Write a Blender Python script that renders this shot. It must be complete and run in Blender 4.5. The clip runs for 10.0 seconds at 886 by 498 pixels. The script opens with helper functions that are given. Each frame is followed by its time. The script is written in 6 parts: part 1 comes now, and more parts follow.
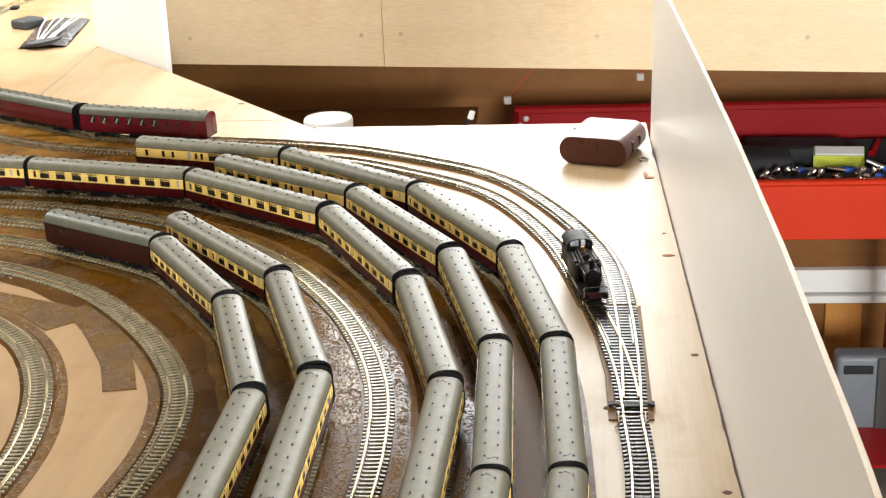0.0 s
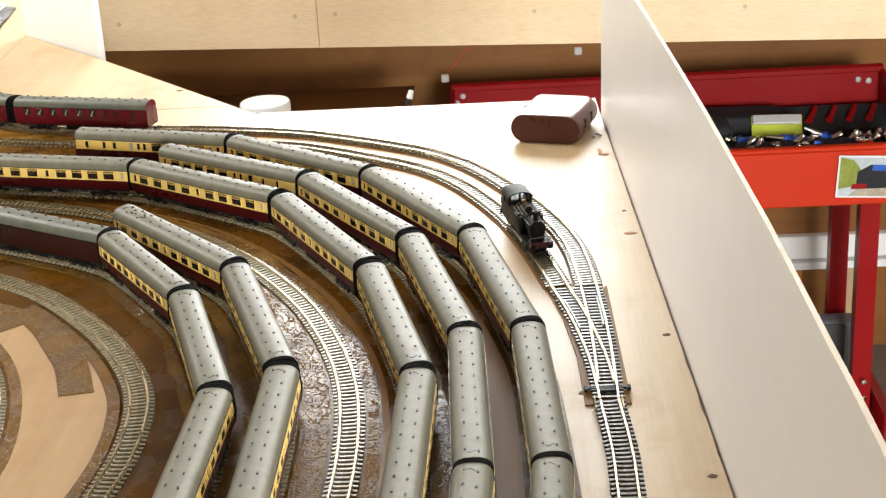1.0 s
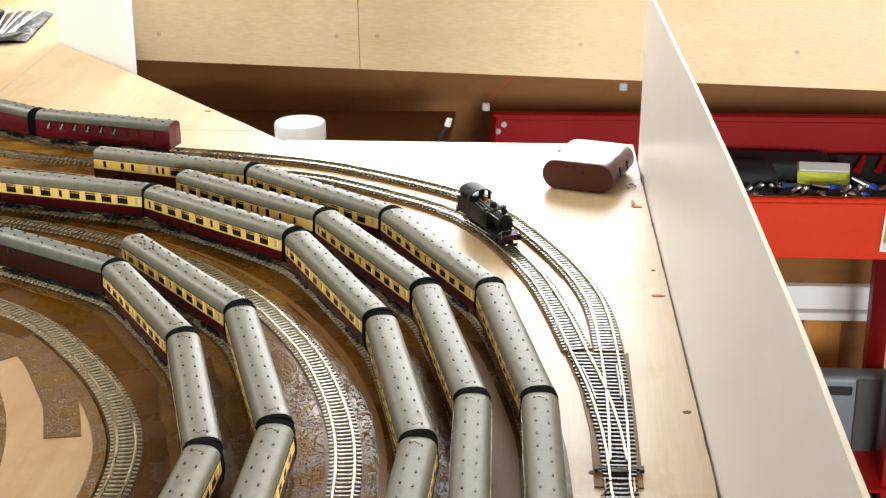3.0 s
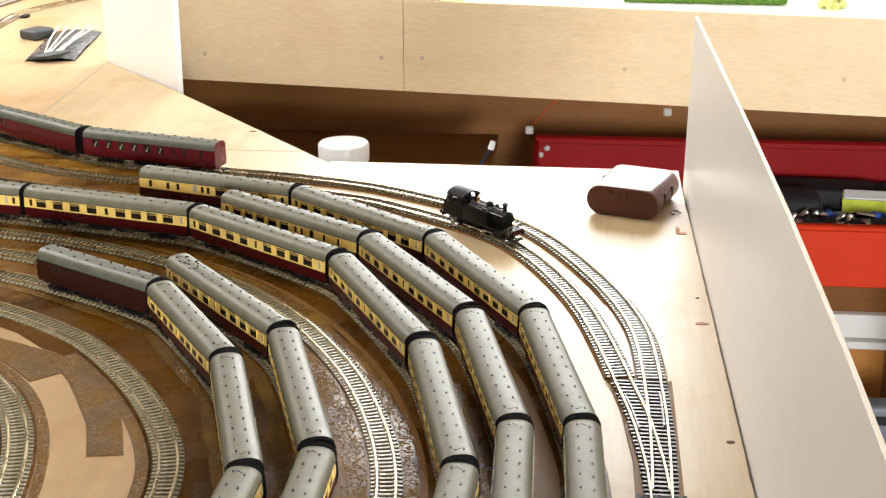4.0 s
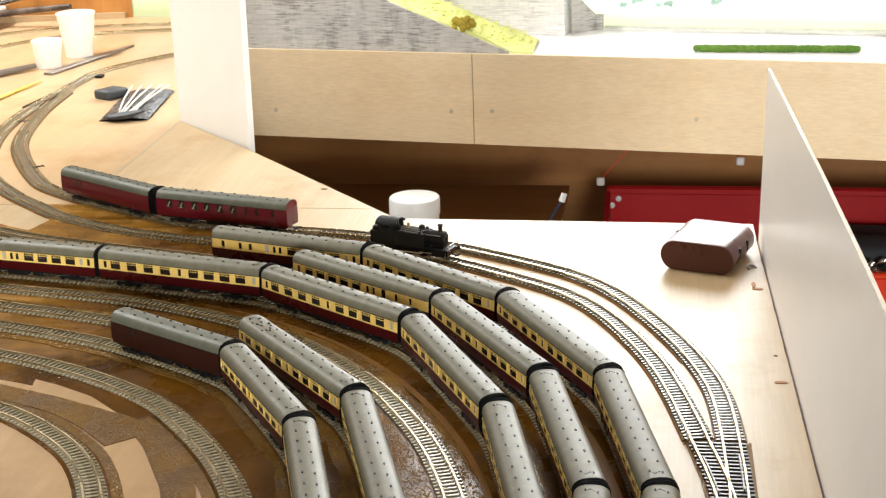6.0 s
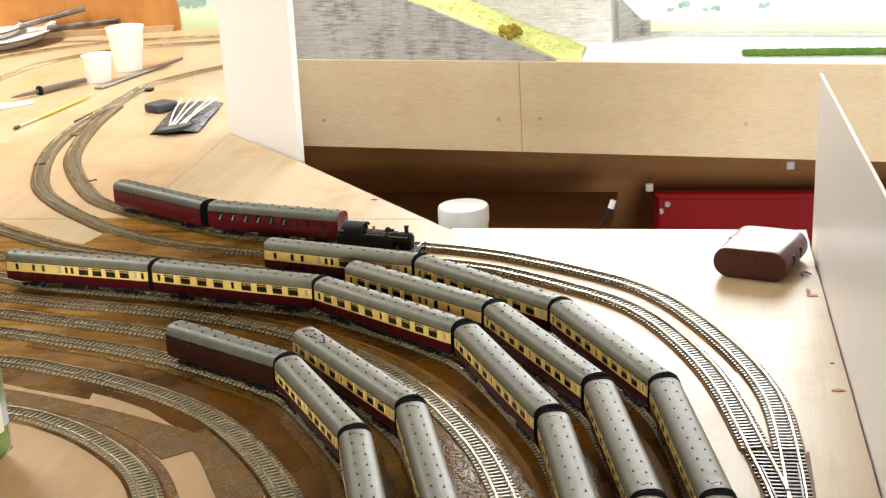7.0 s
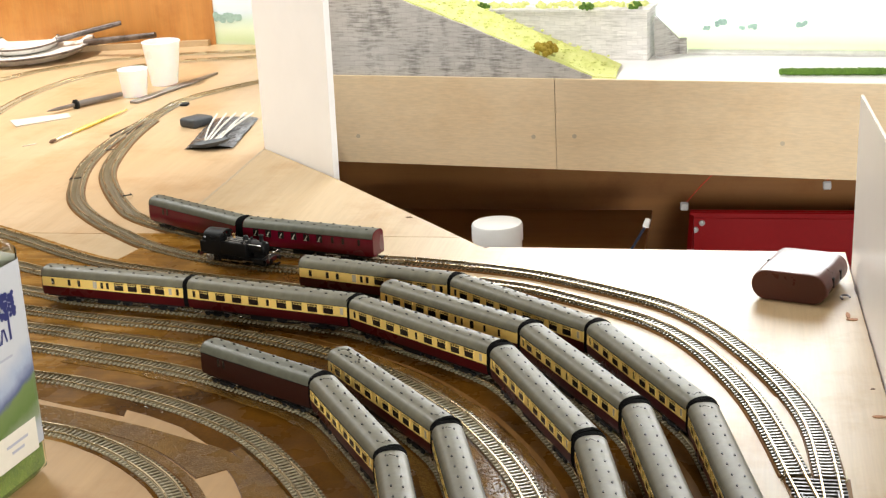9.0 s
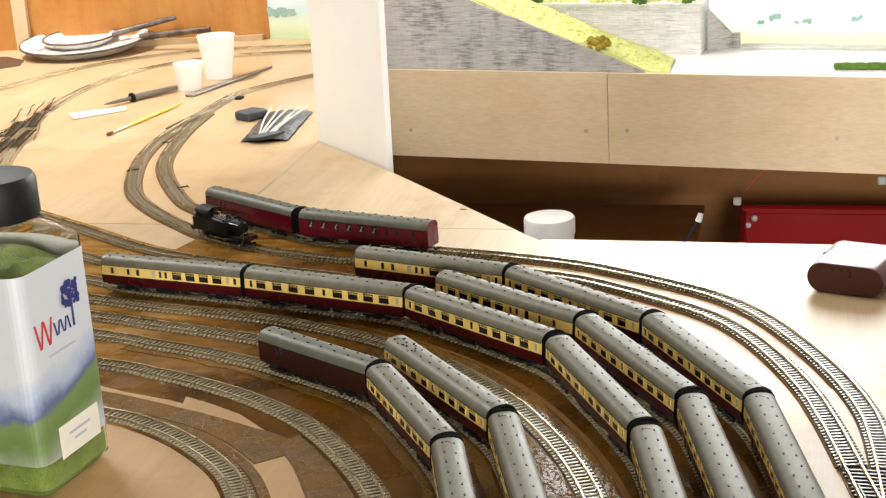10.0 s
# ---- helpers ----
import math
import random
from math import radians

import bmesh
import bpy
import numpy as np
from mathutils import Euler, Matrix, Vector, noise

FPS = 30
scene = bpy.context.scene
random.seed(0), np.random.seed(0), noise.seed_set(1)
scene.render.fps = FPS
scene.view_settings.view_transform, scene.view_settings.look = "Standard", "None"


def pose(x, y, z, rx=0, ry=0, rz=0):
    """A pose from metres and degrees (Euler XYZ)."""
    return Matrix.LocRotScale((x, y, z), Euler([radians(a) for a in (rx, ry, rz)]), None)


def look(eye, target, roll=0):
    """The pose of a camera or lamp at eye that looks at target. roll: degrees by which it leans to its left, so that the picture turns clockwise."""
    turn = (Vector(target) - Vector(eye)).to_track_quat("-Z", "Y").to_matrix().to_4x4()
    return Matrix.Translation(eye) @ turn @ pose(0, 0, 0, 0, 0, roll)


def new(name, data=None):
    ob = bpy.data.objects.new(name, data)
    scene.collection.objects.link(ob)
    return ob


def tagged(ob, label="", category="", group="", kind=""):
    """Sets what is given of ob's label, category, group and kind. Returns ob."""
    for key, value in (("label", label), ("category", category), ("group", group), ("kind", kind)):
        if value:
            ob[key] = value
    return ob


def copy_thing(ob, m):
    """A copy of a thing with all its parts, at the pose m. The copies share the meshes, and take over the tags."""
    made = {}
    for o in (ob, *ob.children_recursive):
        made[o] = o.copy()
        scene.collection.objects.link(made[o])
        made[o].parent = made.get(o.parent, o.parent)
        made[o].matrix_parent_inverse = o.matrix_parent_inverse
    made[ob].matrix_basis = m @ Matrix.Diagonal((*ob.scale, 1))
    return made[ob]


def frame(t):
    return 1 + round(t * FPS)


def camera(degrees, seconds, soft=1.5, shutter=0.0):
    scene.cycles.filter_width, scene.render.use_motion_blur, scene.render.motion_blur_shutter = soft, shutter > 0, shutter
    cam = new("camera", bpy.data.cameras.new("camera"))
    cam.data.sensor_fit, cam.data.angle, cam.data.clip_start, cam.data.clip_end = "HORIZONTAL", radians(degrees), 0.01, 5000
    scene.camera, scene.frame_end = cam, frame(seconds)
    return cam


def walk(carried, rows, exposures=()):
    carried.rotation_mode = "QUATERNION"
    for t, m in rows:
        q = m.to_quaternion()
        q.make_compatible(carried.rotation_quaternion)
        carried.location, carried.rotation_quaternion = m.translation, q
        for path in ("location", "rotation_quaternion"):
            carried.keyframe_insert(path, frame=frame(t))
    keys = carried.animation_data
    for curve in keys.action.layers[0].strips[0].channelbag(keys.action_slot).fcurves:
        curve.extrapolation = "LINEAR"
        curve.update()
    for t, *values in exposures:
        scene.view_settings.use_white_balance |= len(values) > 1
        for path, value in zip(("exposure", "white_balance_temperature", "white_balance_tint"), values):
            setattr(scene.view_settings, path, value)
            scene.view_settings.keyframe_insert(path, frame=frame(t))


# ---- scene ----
cam = camera(33.4, 10.0, soft=1.3)
PATH = [
    (0, (0.099, -0.43, 0.673), (-0.094, 1.428, -0.043), -2.7),
    (0.5, (0.083, -0.4, 0.668), (-0.005, 1.458, -0.069), -4.0),
    (1, (0.059, -0.39, 0.668), (-0.038, 1.462, -0.081), -3.6),
    (1.5, (0.078, -0.364, 0.672), (-0.029, 1.488, -0.076), -3.3),
    (2, (0.09, -0.333, 0.668), (-0.024, 1.519, -0.077), -2.3),
    (2.5, (0.085, -0.307, 0.674), (-0.043, 1.546, -0.066), -1.3),
    (4, (0.077, -0.298, 0.681), (-0.13, 1.563, -0.022), -0.5),
    (4.5, (0.068, -0.307, 0.685), (-0.16, 1.557, -0.005), -0.5),
    (5, (0.072, -0.296, 0.692), (-0.177, 1.571, 0.02), -1.0),
    (5.5, (0.075, -0.283, 0.689), (-0.197, 1.588, 0.037), -1.4),
    (7, (0.066, -0.282, 0.696), (-0.299, 1.581, 0.066), -3.3),
    (7.5, (0.064, -0.287, 0.694), (-0.317, 1.574, 0.067), -3.5),
    (8, (0.071, -0.282, 0.697), (-0.32, 1.576, 0.071), -3.9),
    (8.5, (0.071, -0.268, 0.698), (-0.312, 1.593, 0.074), -3.7),
    (9, (0.056, -0.272, 0.7), (-0.349, 1.59, 0.09), -3.1),
    (9.5, (0.051, -0.278, 0.691), (-0.396, 1.576, 0.087), -2.9),
    (10, (0.049, -0.287, 0.696), (-0.419, 1.559, 0.086), -3.4),
]
EXPOSURE = [(0, 0.07), (2.6, 0.04), (5.0, -0.11), (10.0, -0.37)]
walk(cam, [(t, look(eye, target, roll)) for t, eye, target, roll in PATH], EXPOSURE)


# ---- world and light ----
def build_light():
    w = bpy.data.worlds.new("sky")
    scene.world = w
    w.use_nodes = True
    nt = w.node_tree
    bg = nt.nodes["Background"]
    sky = nt.nodes.new("ShaderNodeTexSky")
    sky.sky_type, sky.sun_disc = "NISHITA", False
    sky.sun_elevation, sky.sun_rotation = radians(40), radians(20)
    nt.links.new(sky.outputs[0], bg.inputs[0])
    bg.inputs[1].default_value = 0.10

    def area(name, eye, target, sx, sy, watts, color):
        d = bpy.data.lights.new(name, "AREA")
        d.shape, d.size, d.size_y, d.energy, d.color = "RECTANGLE", sx, sy, watts, color
        ob = new(name, d)
        ob.matrix_world = look(eye, target)
        return ob
    area("window_daylight", (0.62, 4.66, 1.30), (0.62, 2.0, 1.30), 3.0, 1.6, 250, (0.985, 1.0, 0.985))
    # fill added behind the camera as an unseen window, brightens fascia and trolley
    area("window_daylight", (1.15, -2.56, 0.55), (0.5, 2.0, -0.2), 1.3, 1.1, 315, (0.985, 1.0, 0.985))
    # unseen ceiling fill added over the yard, rear left board and aisle
    area("ceiling_tube_light", (0.1, 1.9, 2.12), (0.1, 1.9, 0), 1.6, 0.14, 14, (0.995, 1.0, 0.965))
    area("ceiling_tube_light", (-2.3, 3.0, 2.12), (-2.3, 3.0, 0), 0.14, 1.2, 128, (0.995, 1.0, 0.965))
    area("ceiling_tube_light", (1.6, -0.4, 2.12), (1.6, -0.4, 0), 0.14, 1.6, 14, (0.995, 1.0, 0.965))


build_light()


# ---- materials ----
class Nodes:
    def __init__(self, name):
        self.m = bpy.data.materials.new(name)
        self.m.use_nodes = True
        self.t = self.m.node_tree
        self.b = self.t.nodes["Principled BSDF"]

    def n(self, kind, **inputs):
        nd = self.t.nodes.new(kind)
        for k, v in inputs.items():
            nd.inputs[k.replace("_", " ")].default_value = v
        return nd

    def link(self, a, b):
        self.t.links.new(a, b)

    def coords(self, scale=(1, 1, 1), rot=(0, 0, 0), which="Object"):
        tc = self.n("ShaderNodeTexCoord")
        mp = self.n("ShaderNodeMapping")
        mp.inputs["Scale"].default_value = scale
        mp.inputs["Rotation"].default_value = rot
        self.link(tc.outputs[which], mp.inputs[0])
        return mp.outputs[0]

    def noise(self, co, scale, detail=4, rough=0.55):
        nd = self.n("ShaderNodeTexNoise", Scale=scale, Detail=detail, Roughness=rough)
        self.link(co, nd.inputs["Vector"])
        return nd.outputs["Fac"]

    def ramp(self, fac, stops):
        nd = self.n("ShaderNodeValToRGB")
        el = nd.color_ramp.elements
        while len(el) < len(stops):
            el.new(0.5)
        for e, (p, c) in zip(el, stops):
            e.position, e.color = p, (*c, 1)
        self.link(fac, nd.inputs[0])
        return nd.outputs[0]

    def mix(self, fac, a, b, mode="MIX"):
        nd = self.n("ShaderNodeMix")
        nd.data_type, nd.blend_type = "RGBA", mode
        for sock, v in ((nd.inputs[0], fac), (nd.inputs[6], a), (nd.inputs[7], b)):
            if isinstance(v, bpy.types.NodeSocket):
                self.link(v, sock)
            elif isinstance(v, tuple):
                sock.default_value = (*v, 1)
            else:
                sock.default_value = v
        return nd.outputs[2]

    def bump(self, height, strength=0.2, dist=0.001):
        nd = self.n("ShaderNodeBump", Strength=strength, Distance=dist)
        self.link(height, nd.inputs["Height"])
        self.link(nd.outputs[0], self.b.inputs["Normal"])

    def done(self, color=None, rough=None, metal=None, **more):
        for key, v in (("Base Color", color), ("Roughness", rough), ("Metallic", metal)):
            if v is None:
                continue
            if isinstance(v, bpy.types.NodeSocket):
                self.link(v, self.b.inputs[key])
            else:
                self.b.inputs[key].default_value = (*v, 1) if isinstance(v, tuple) else v
        for k, v in more.items():
            self.b.inputs[k.replace("_", " ")].default_value = v
        return self.m


def wood(name, light, dark, along=0, scale=1.0, rough=(0.35, 0.55), spec=0.5, spots=0.8):
    """Plywood or timber with long grain along x (0), y (1) or z (2)."""
    g = Nodes(name)
    s = [34.0 * scale] * 3
    s[along] = 2.2 * scale
    co = g.coords(tuple(s))
    a = g.noise(co, 1.0, 6, 0.6)
    big = g.noise(g.coords((2.0, 2.0, 2.0)), 1.6, 3)
    col = g.ramp(a, ((0.3, dark), (0.7, light)))
    col = g.mix(0.35, col, g.ramp(big, ((0.3, dark), (0.7, light))))
    fine = [260.0] * 3
    fine[along] = 12.0
    fn = g.noise(g.coords(tuple(fine)), 1.0, 2)
    col = g.mix(0.18, col, g.ramp(fn, ((0.35, (0.25, 0.14, 0.06)), (0.65, light))), "MULTIPLY")
    stain = g.ramp(g.noise(g.coords((1, 1, 1)), 6.5, 6, 0.68), ((0.50, (1, 1, 1)), (0.72, (0.80, 0.66, 0.50))))
    col = g.mix(spots, col, stain, "MULTIPLY")
    r = g.ramp(big, ((0.3, (rough[0],) * 3), (0.7, (rough[1],) * 3)))
    g.bump(fn, 0.12, 0.0006)
    return g.done(col, r, 0.0, Specular_IOR_Level=spec)


def paint(name, color, rough=0.4, vary=0.12, scale=60.0, spec=0.5, metal=0.0, bump=0.05):
    g = Nodes(name)
    co = g.coords()
    n1 = g.noise(co, scale, 4)
    n2 = g.noise(co, scale / 9, 3)
    lo = tuple(c * (1 - vary) for c in color)
    hi = tuple(min(1, c * (1 + vary)) for c in color)
    col = g.mix(0.5, g.ramp(n1, ((0.3, lo), (0.7, hi))), g.ramp(n2, ((0.3, lo), (0.7, hi))))
    r = g.ramp(n2, ((0.3, (max(0.03, rough - 0.08),) * 3), (0.7, (rough + 0.08,) * 3)))
    if bump:
        g.bump(n1, bump, 0.0005)
    return g.done(col, r, metal, Specular_IOR_Level=spec)


def stained(name, dark, mid, gloss):
    """Baseboard soaked with brown stain under a smooth drying film."""
    g = Nodes(name)
    co = g.coords()
    big = g.noise(co, 6.0, 5, 0.6)
    grain = g.noise(g.coords((9, 70, 70), (0, 0, 0.5)), 1.0, 4)
    spk = g.noise(co, 300.0, 3, 0.6)
    col = g.mix(0.25, g.ramp(big, ((0.30, dark), (0.70, mid))), g.ramp(spk, ((0.3, dark), (0.72, mid))))
    # the stain thins out towards the west end, where the bare grain shows
    sep = g.n("ShaderNodeSeparateXYZ")
    g.link(co, sep.inputs[0])
    thin = g.n("ShaderNodeMath")
    thin.operation = "MULTIPLY_ADD"
    g.link(g.noise(co, 5.0, 6, 0.65), thin.inputs[0])
    thin.inputs[1].default_value = 1.1
    g.link(sep.outputs[0], thin.inputs[2])
    amount = g.n("ShaderNodeMapRange")
    amount.inputs["From Min"].default_value, amount.inputs["From Max"].default_value = -0.05, -0.35
    g.link(thin.outputs[0], amount.inputs["Value"])
    bare = g.ramp(grain, ((0.30, tuple(c * 0.9 for c in mid)), (0.50, (mid[0] * 1.7, mid[1] * 2.0, mid[2] * 3.2)), (0.72, (mid[0] * 2.5, mid[1] * 3.2, mid[2] * 7.5))))
    col = g.mix(amount.outputs[0], col, bare)
    rough = g.ramp(g.noise(co, 14.0, 4, 0.6), ((0.35, (gloss + 0.30,) * 3), (0.62, (gloss,) * 3)))
    g.bump(g.mix(0.3, grain, spk), 0.16, 0.0010)
    return g.done(col, rough, 0.0, Specular_IOR_Level=0.09)


def glue(name, dark, mid, gloss, relief=1.0, spec=0.3):
    """Crumbly skin of drying glue: coarse grains, each with its own wet glint."""
    g = Nodes(name)
    co = g.coords()
    lump = g.noise(co, 340.0, 3, 0.55)
    big = g.noise(co, 18.0, 4)
    col = g.mix(0.5, g.ramp(lump, ((0.32, dark), (0.68, mid))), g.ramp(big, ((0.3, dark), (0.7, mid))))
    rough = g.ramp(big, ((0.35, (gloss + 0.22,) * 3), (0.60, (gloss,) * 3)))
    g.bump(g.ramp(lump, ((0.50, (0, 0, 0)), (0.72, (1, 1, 1)))), relief, 0.0016)
    return g.done(col, rough, 0.0, Specular_IOR_Level=spec)


def roof_material(name, base):
    g = Nodes(name)
    co = g.coords((1, 1, 1))
    band = g.noise(g.coords((90, 2, 2)), 1.0, 3)
    spot = g.noise(co, 90.0, 4)
    lo = tuple(c * 0.72 for c in base)
    hi = tuple(min(1, c * 1.16) for c in base)
    col = g.mix(0.5, g.ramp(band, ((0.3, lo), (0.7, hi))), g.ramp(spot, ((0.3, lo), (0.7, hi))))
    r = g.ramp(band, ((0.3, (0.42,) * 3), (0.7, (0.58,) * 3)))
    g.bump(g.mix(0.4, band, spot), 0.30, 0.0008)
    return g.done(col, r, 0.0, Specular_IOR_Level=0.33)


PLY = wood("birch_plywood", (0.61, 0.475, 0.295), (0.49, 0.355, 0.195), 1, 1.0, (0.36, 0.5))
PLY_X = wood("birch_plywood_fascia", (0.80, 0.64, 0.425), (0.73, 0.56, 0.35), 0, 0.5, (0.4, 0.55), 0.5, 0.35)
PLY_FAR = wood("warm_plywood", (0.64, 0.475, 0.29), (0.54, 0.37, 0.20), 1, 0.8, (0.3, 0.45))
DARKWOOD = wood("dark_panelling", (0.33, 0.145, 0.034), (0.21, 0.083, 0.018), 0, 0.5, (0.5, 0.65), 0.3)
ORANGE = wood("orange_varnished_wood", (0.66, 0.32, 0.085), (0.50, 0.21, 0.050), 2, 0.6, (0.3, 0.45))
BROWN = stained("stained_board", (0.017, 0.0055, 0.0004), (0.150, 0.061, 0.0060), 0.12)
CORK = glue("dried_glue_strip", (0.062, 0.029, 0.006), (0.225, 0.122, 0.034), 0.20, 0.7, 0.13)
GLUE = glue("wet_glue_strip", (0.050, 0.020, 0.0025), (0.25, 0.125, 0.022), 0.10, 0.7, 0.13)
WHITE = paint("white_painted_board", (0.90, 0.885, 0.865), 0.36, 0.025, 20)
WHITE_EDGE = paint("cream_board_edge", (0.46, 0.37, 0.26), 0.6, 0.1, 40)
WALL = paint("dark_room_shell", (0.17, 0.135, 0.10), 0.7, 0.06, 8)
TAN = wood("tan_plywood", (0.47, 0.30, 0.135), (0.33, 0.195, 0.075), 1, 1.0, (0.4, 0.55), 0.25)
STREAK = wood("stain_streaked_ply", (0.27, 0.135, 0.036), (0.13, 0.058, 0.012), 1, 1.0, (0.4, 0.55), 0.10)
FLOOR = paint("grey_floor", (0.16, 0.13, 0.11), 0.6, 0.2, 12)
SLEEPER = paint("black_plastic_sleeper", (0.030, 0.026, 0.020), 0.30, 0.25, 200)
# sleeper plastic again, lightened in colour to stand for window glare
SLEEPER_PALE = paint("glare_lit_grey_sleeper", (0.250, 0.210, 0.132), 0.28, 0.25, 160, 0.75)
SLEEPER_MID = paint("mid_grey_sleeper", (0.125, 0.104, 0.064), 0.28, 0.25, 180, 0.7)
SLEEPER_FAR = paint("glare_lit_beige_sleeper", (0.45, 0.37, 0.24), 0.35, 0.2, 160, 0.5)
RAIL = paint("nickel_silver_rail", (0.56, 0.46, 0.29), 0.28, 0.08, 120, 0.5, 1.0, 0)
ROOF = roof_material("grey_coach_roof", (0.142, 0.131, 0.089))
ROOF_DARK = roof_material("dark_grey_coach_roof", (0.098, 0.098, 0.070))
CREAM = paint("cream_coach_paint", (0.76, 0.53, 0.155), 0.34, 0.06, 150, 0.3)
CRIMSON = paint("crimson_coach_paint", (0.048, 0.0026, 0.0036), 0.32, 0.12, 150, 0.2)
MAROON = paint("maroon_coach_paint", (0.100, 0.0028, 0.0110), 0.22, 0.12, 150, 0.35)
BROWNCOACH = paint("brown_maroon_paint", (0.024, 0.0062, 0.0042), 0.36, 0.15, 150, 0.25)
BLACK = paint("black_plastic", (0.006, 0.006, 0.006), 0.5, 0.2, 150, 0.25)
LOCOBLACK = paint("weathered_black_paint", (0.004, 0.004, 0.004), 0.55, 0.35, 220, 0.18)
RUBBER = paint("matt_black_rubber", (0.004, 0.004, 0.004), 0.9, 0.2, 150, 0.05)
GLASS = paint("dark_coach_glass", (0.014, 0.010, 0.008), 0.08, 0.2, 40, 0.6, 0.0, 0)
PALEGLASS = paint("frosted_coach_glass", (0.42, 0.38, 0.30), 0.15, 0.1, 40, 0.6, 0.0, 0)
STEEL = paint("wheel_steel", (0.45, 0.43, 0.40), 0.28, 0.1, 100, 0.5, 1.0, 0)
BRASS = paint("brass", (0.34, 0.19, 0.07), 0.4, 0.1, 100, 0.5, 1.0, 0)
HOLE = paint("raw_wood_and_gap_shade", (0.10, 0.045, 0.018), 0.8, 0.3, 400)
GREYPIPE = paint("dull_grey_pipe", (0.16, 0.145, 0.125), 0.45, 0.3, 200)
REDBEAM = paint("red_buffer_beam", (0.055, 0.006, 0.006), 0.4, 0.15, 100)


# ---- mesh helpers ----
def link_mesh(name, bm, mat, smooth=False):
    me = bpy.data.meshes.new(name)
    bmesh.ops.recalc_face_normals(bm, faces=bm.faces[:])
    bm.to_mesh(me)
    bm.free()
    for m in (mat if isinstance(mat, (list, tuple)) else [mat]):
        me.materials.append(m)
    if smooth:
        me.polygons.foreach_set("use_smooth", [True] * len(me.polygons))
        me.set_sharp_from_angle(angle=radians(38))
    return me


def part(name, bm, mat, parent, label="", smooth=False, at=None):
    """Links a bmesh (or a ready mesh) as one mesh object under a thing or a part."""
    me = bm if isinstance(bm, bpy.types.Mesh) else link_mesh(name, bm, mat, smooth)
    ob = new(name, me)
    if parent is not None:
        ob.parent = parent
    if at is not None:
        ob.matrix_basis = at
    if label:
        ob["label"] = label
    return ob


def thing(name, bm, mat, label, category, at=None, group="", kind="", smooth=False):
    ob = part(name, bm, mat, None, "", smooth, at)
    return tagged(ob, label, category, group, kind)


def empty(name, label, category, at=None, group="", kind=""):
    ob = new(name)
    ob.empty_display_size = 0.02
    if at is not None:
        ob.matrix_basis = at
    return tagged(ob, label, category, group, kind)


def box(bm, x0, x1, y0, y1, z0, z1, bevel=0.0, seg=1):
    r = bmesh.ops.create_cube(bm, size=1)
    vs = r["verts"]
    for v in vs:
        v.co = Vector((x0 + (v.co.x + 0.5) * (x1 - x0), y0 + (v.co.y + 0.5) * (y1 - y0), z0 + (v.co.z + 0.5) * (z1 - z0)))
    if bevel:
        es = list({e for v in vs for e in v.link_edges})
        bmesh.ops.bevel(bm, geom=es, offset=bevel, segments=seg, affect="EDGES", profile=0.5)
    return bm


def boxed(*a, **k):
    return box(bmesh.new(), *a, **k)


def cyl(bm, p0, p1, r0, r1=None, seg=16, caps=True):
    """A cylinder or cone from p0 to p1."""
    p0, p1 = Vector(p0), Vector(p1)
    d = p1 - p0
    m = Matrix.Translation((p0 + p1) / 2) @ d.to_track_quat("Z", "Y").to_matrix().to_4x4()
    bmesh.ops.create_cone(bm, cap_ends=caps, segments=seg, radius1=r0, radius2=r0 if r1 is None else r1, depth=d.length, matrix=m)
    return bm


def lathe(bm, profile, seg=24, center=(0, 0)):
    """Turns (radius, z) pairs about the z axis."""
    rings = []
    for r, z in profile:
        rings.append([bm.verts.new((center[0] + r * math.cos(2 * math.pi * i / seg), center[1] + r * math.sin(2 * math.pi * i / seg), z)) for i in range(seg)])
    for a, b in zip(rings, rings[1:]):
        for i in range(seg):
            bm.faces.new((a[i], a[(i + 1) % seg], b[(i + 1) % seg], b[i]))
    if profile[0][0] > 1e-6:
        bm.faces.new(rings[0][::-1])
    if profile[-1][0] > 1e-6:
        bm.faces.new(rings[-1])
    return bm


def prism(bm, outline, z0, z1):
    """A slab from an outline in x, y."""
    lo = [bm.verts.new((x, y, z0)) for x, y in outline]
    hi = [bm.verts.new((x, y, z1)) for x, y in outline]
    bm.faces.new(lo[::-1])
    bm.faces.new(hi)
    for i in range(len(outline)):
        j = (i + 1) % len(outline)
        bm.faces.new((lo[i], lo[j], hi[j], hi[i]))
    return bm


def loft(bm, section, x0, x1):
    """A bar along x with a closed section of (y, z) pairs."""
    a = [bm.verts.new((x0, y, z)) for y, z in section]
    b = [bm.verts.new((x1, y, z)) for y, z in section]
    bm.faces.new(a)
    bm.faces.new(b[::-1])
    for i in range(len(section)):
        j = (i + 1) % len(section)
        bm.faces.new((a[i], b[i], b[j], a[j]))
    return bm


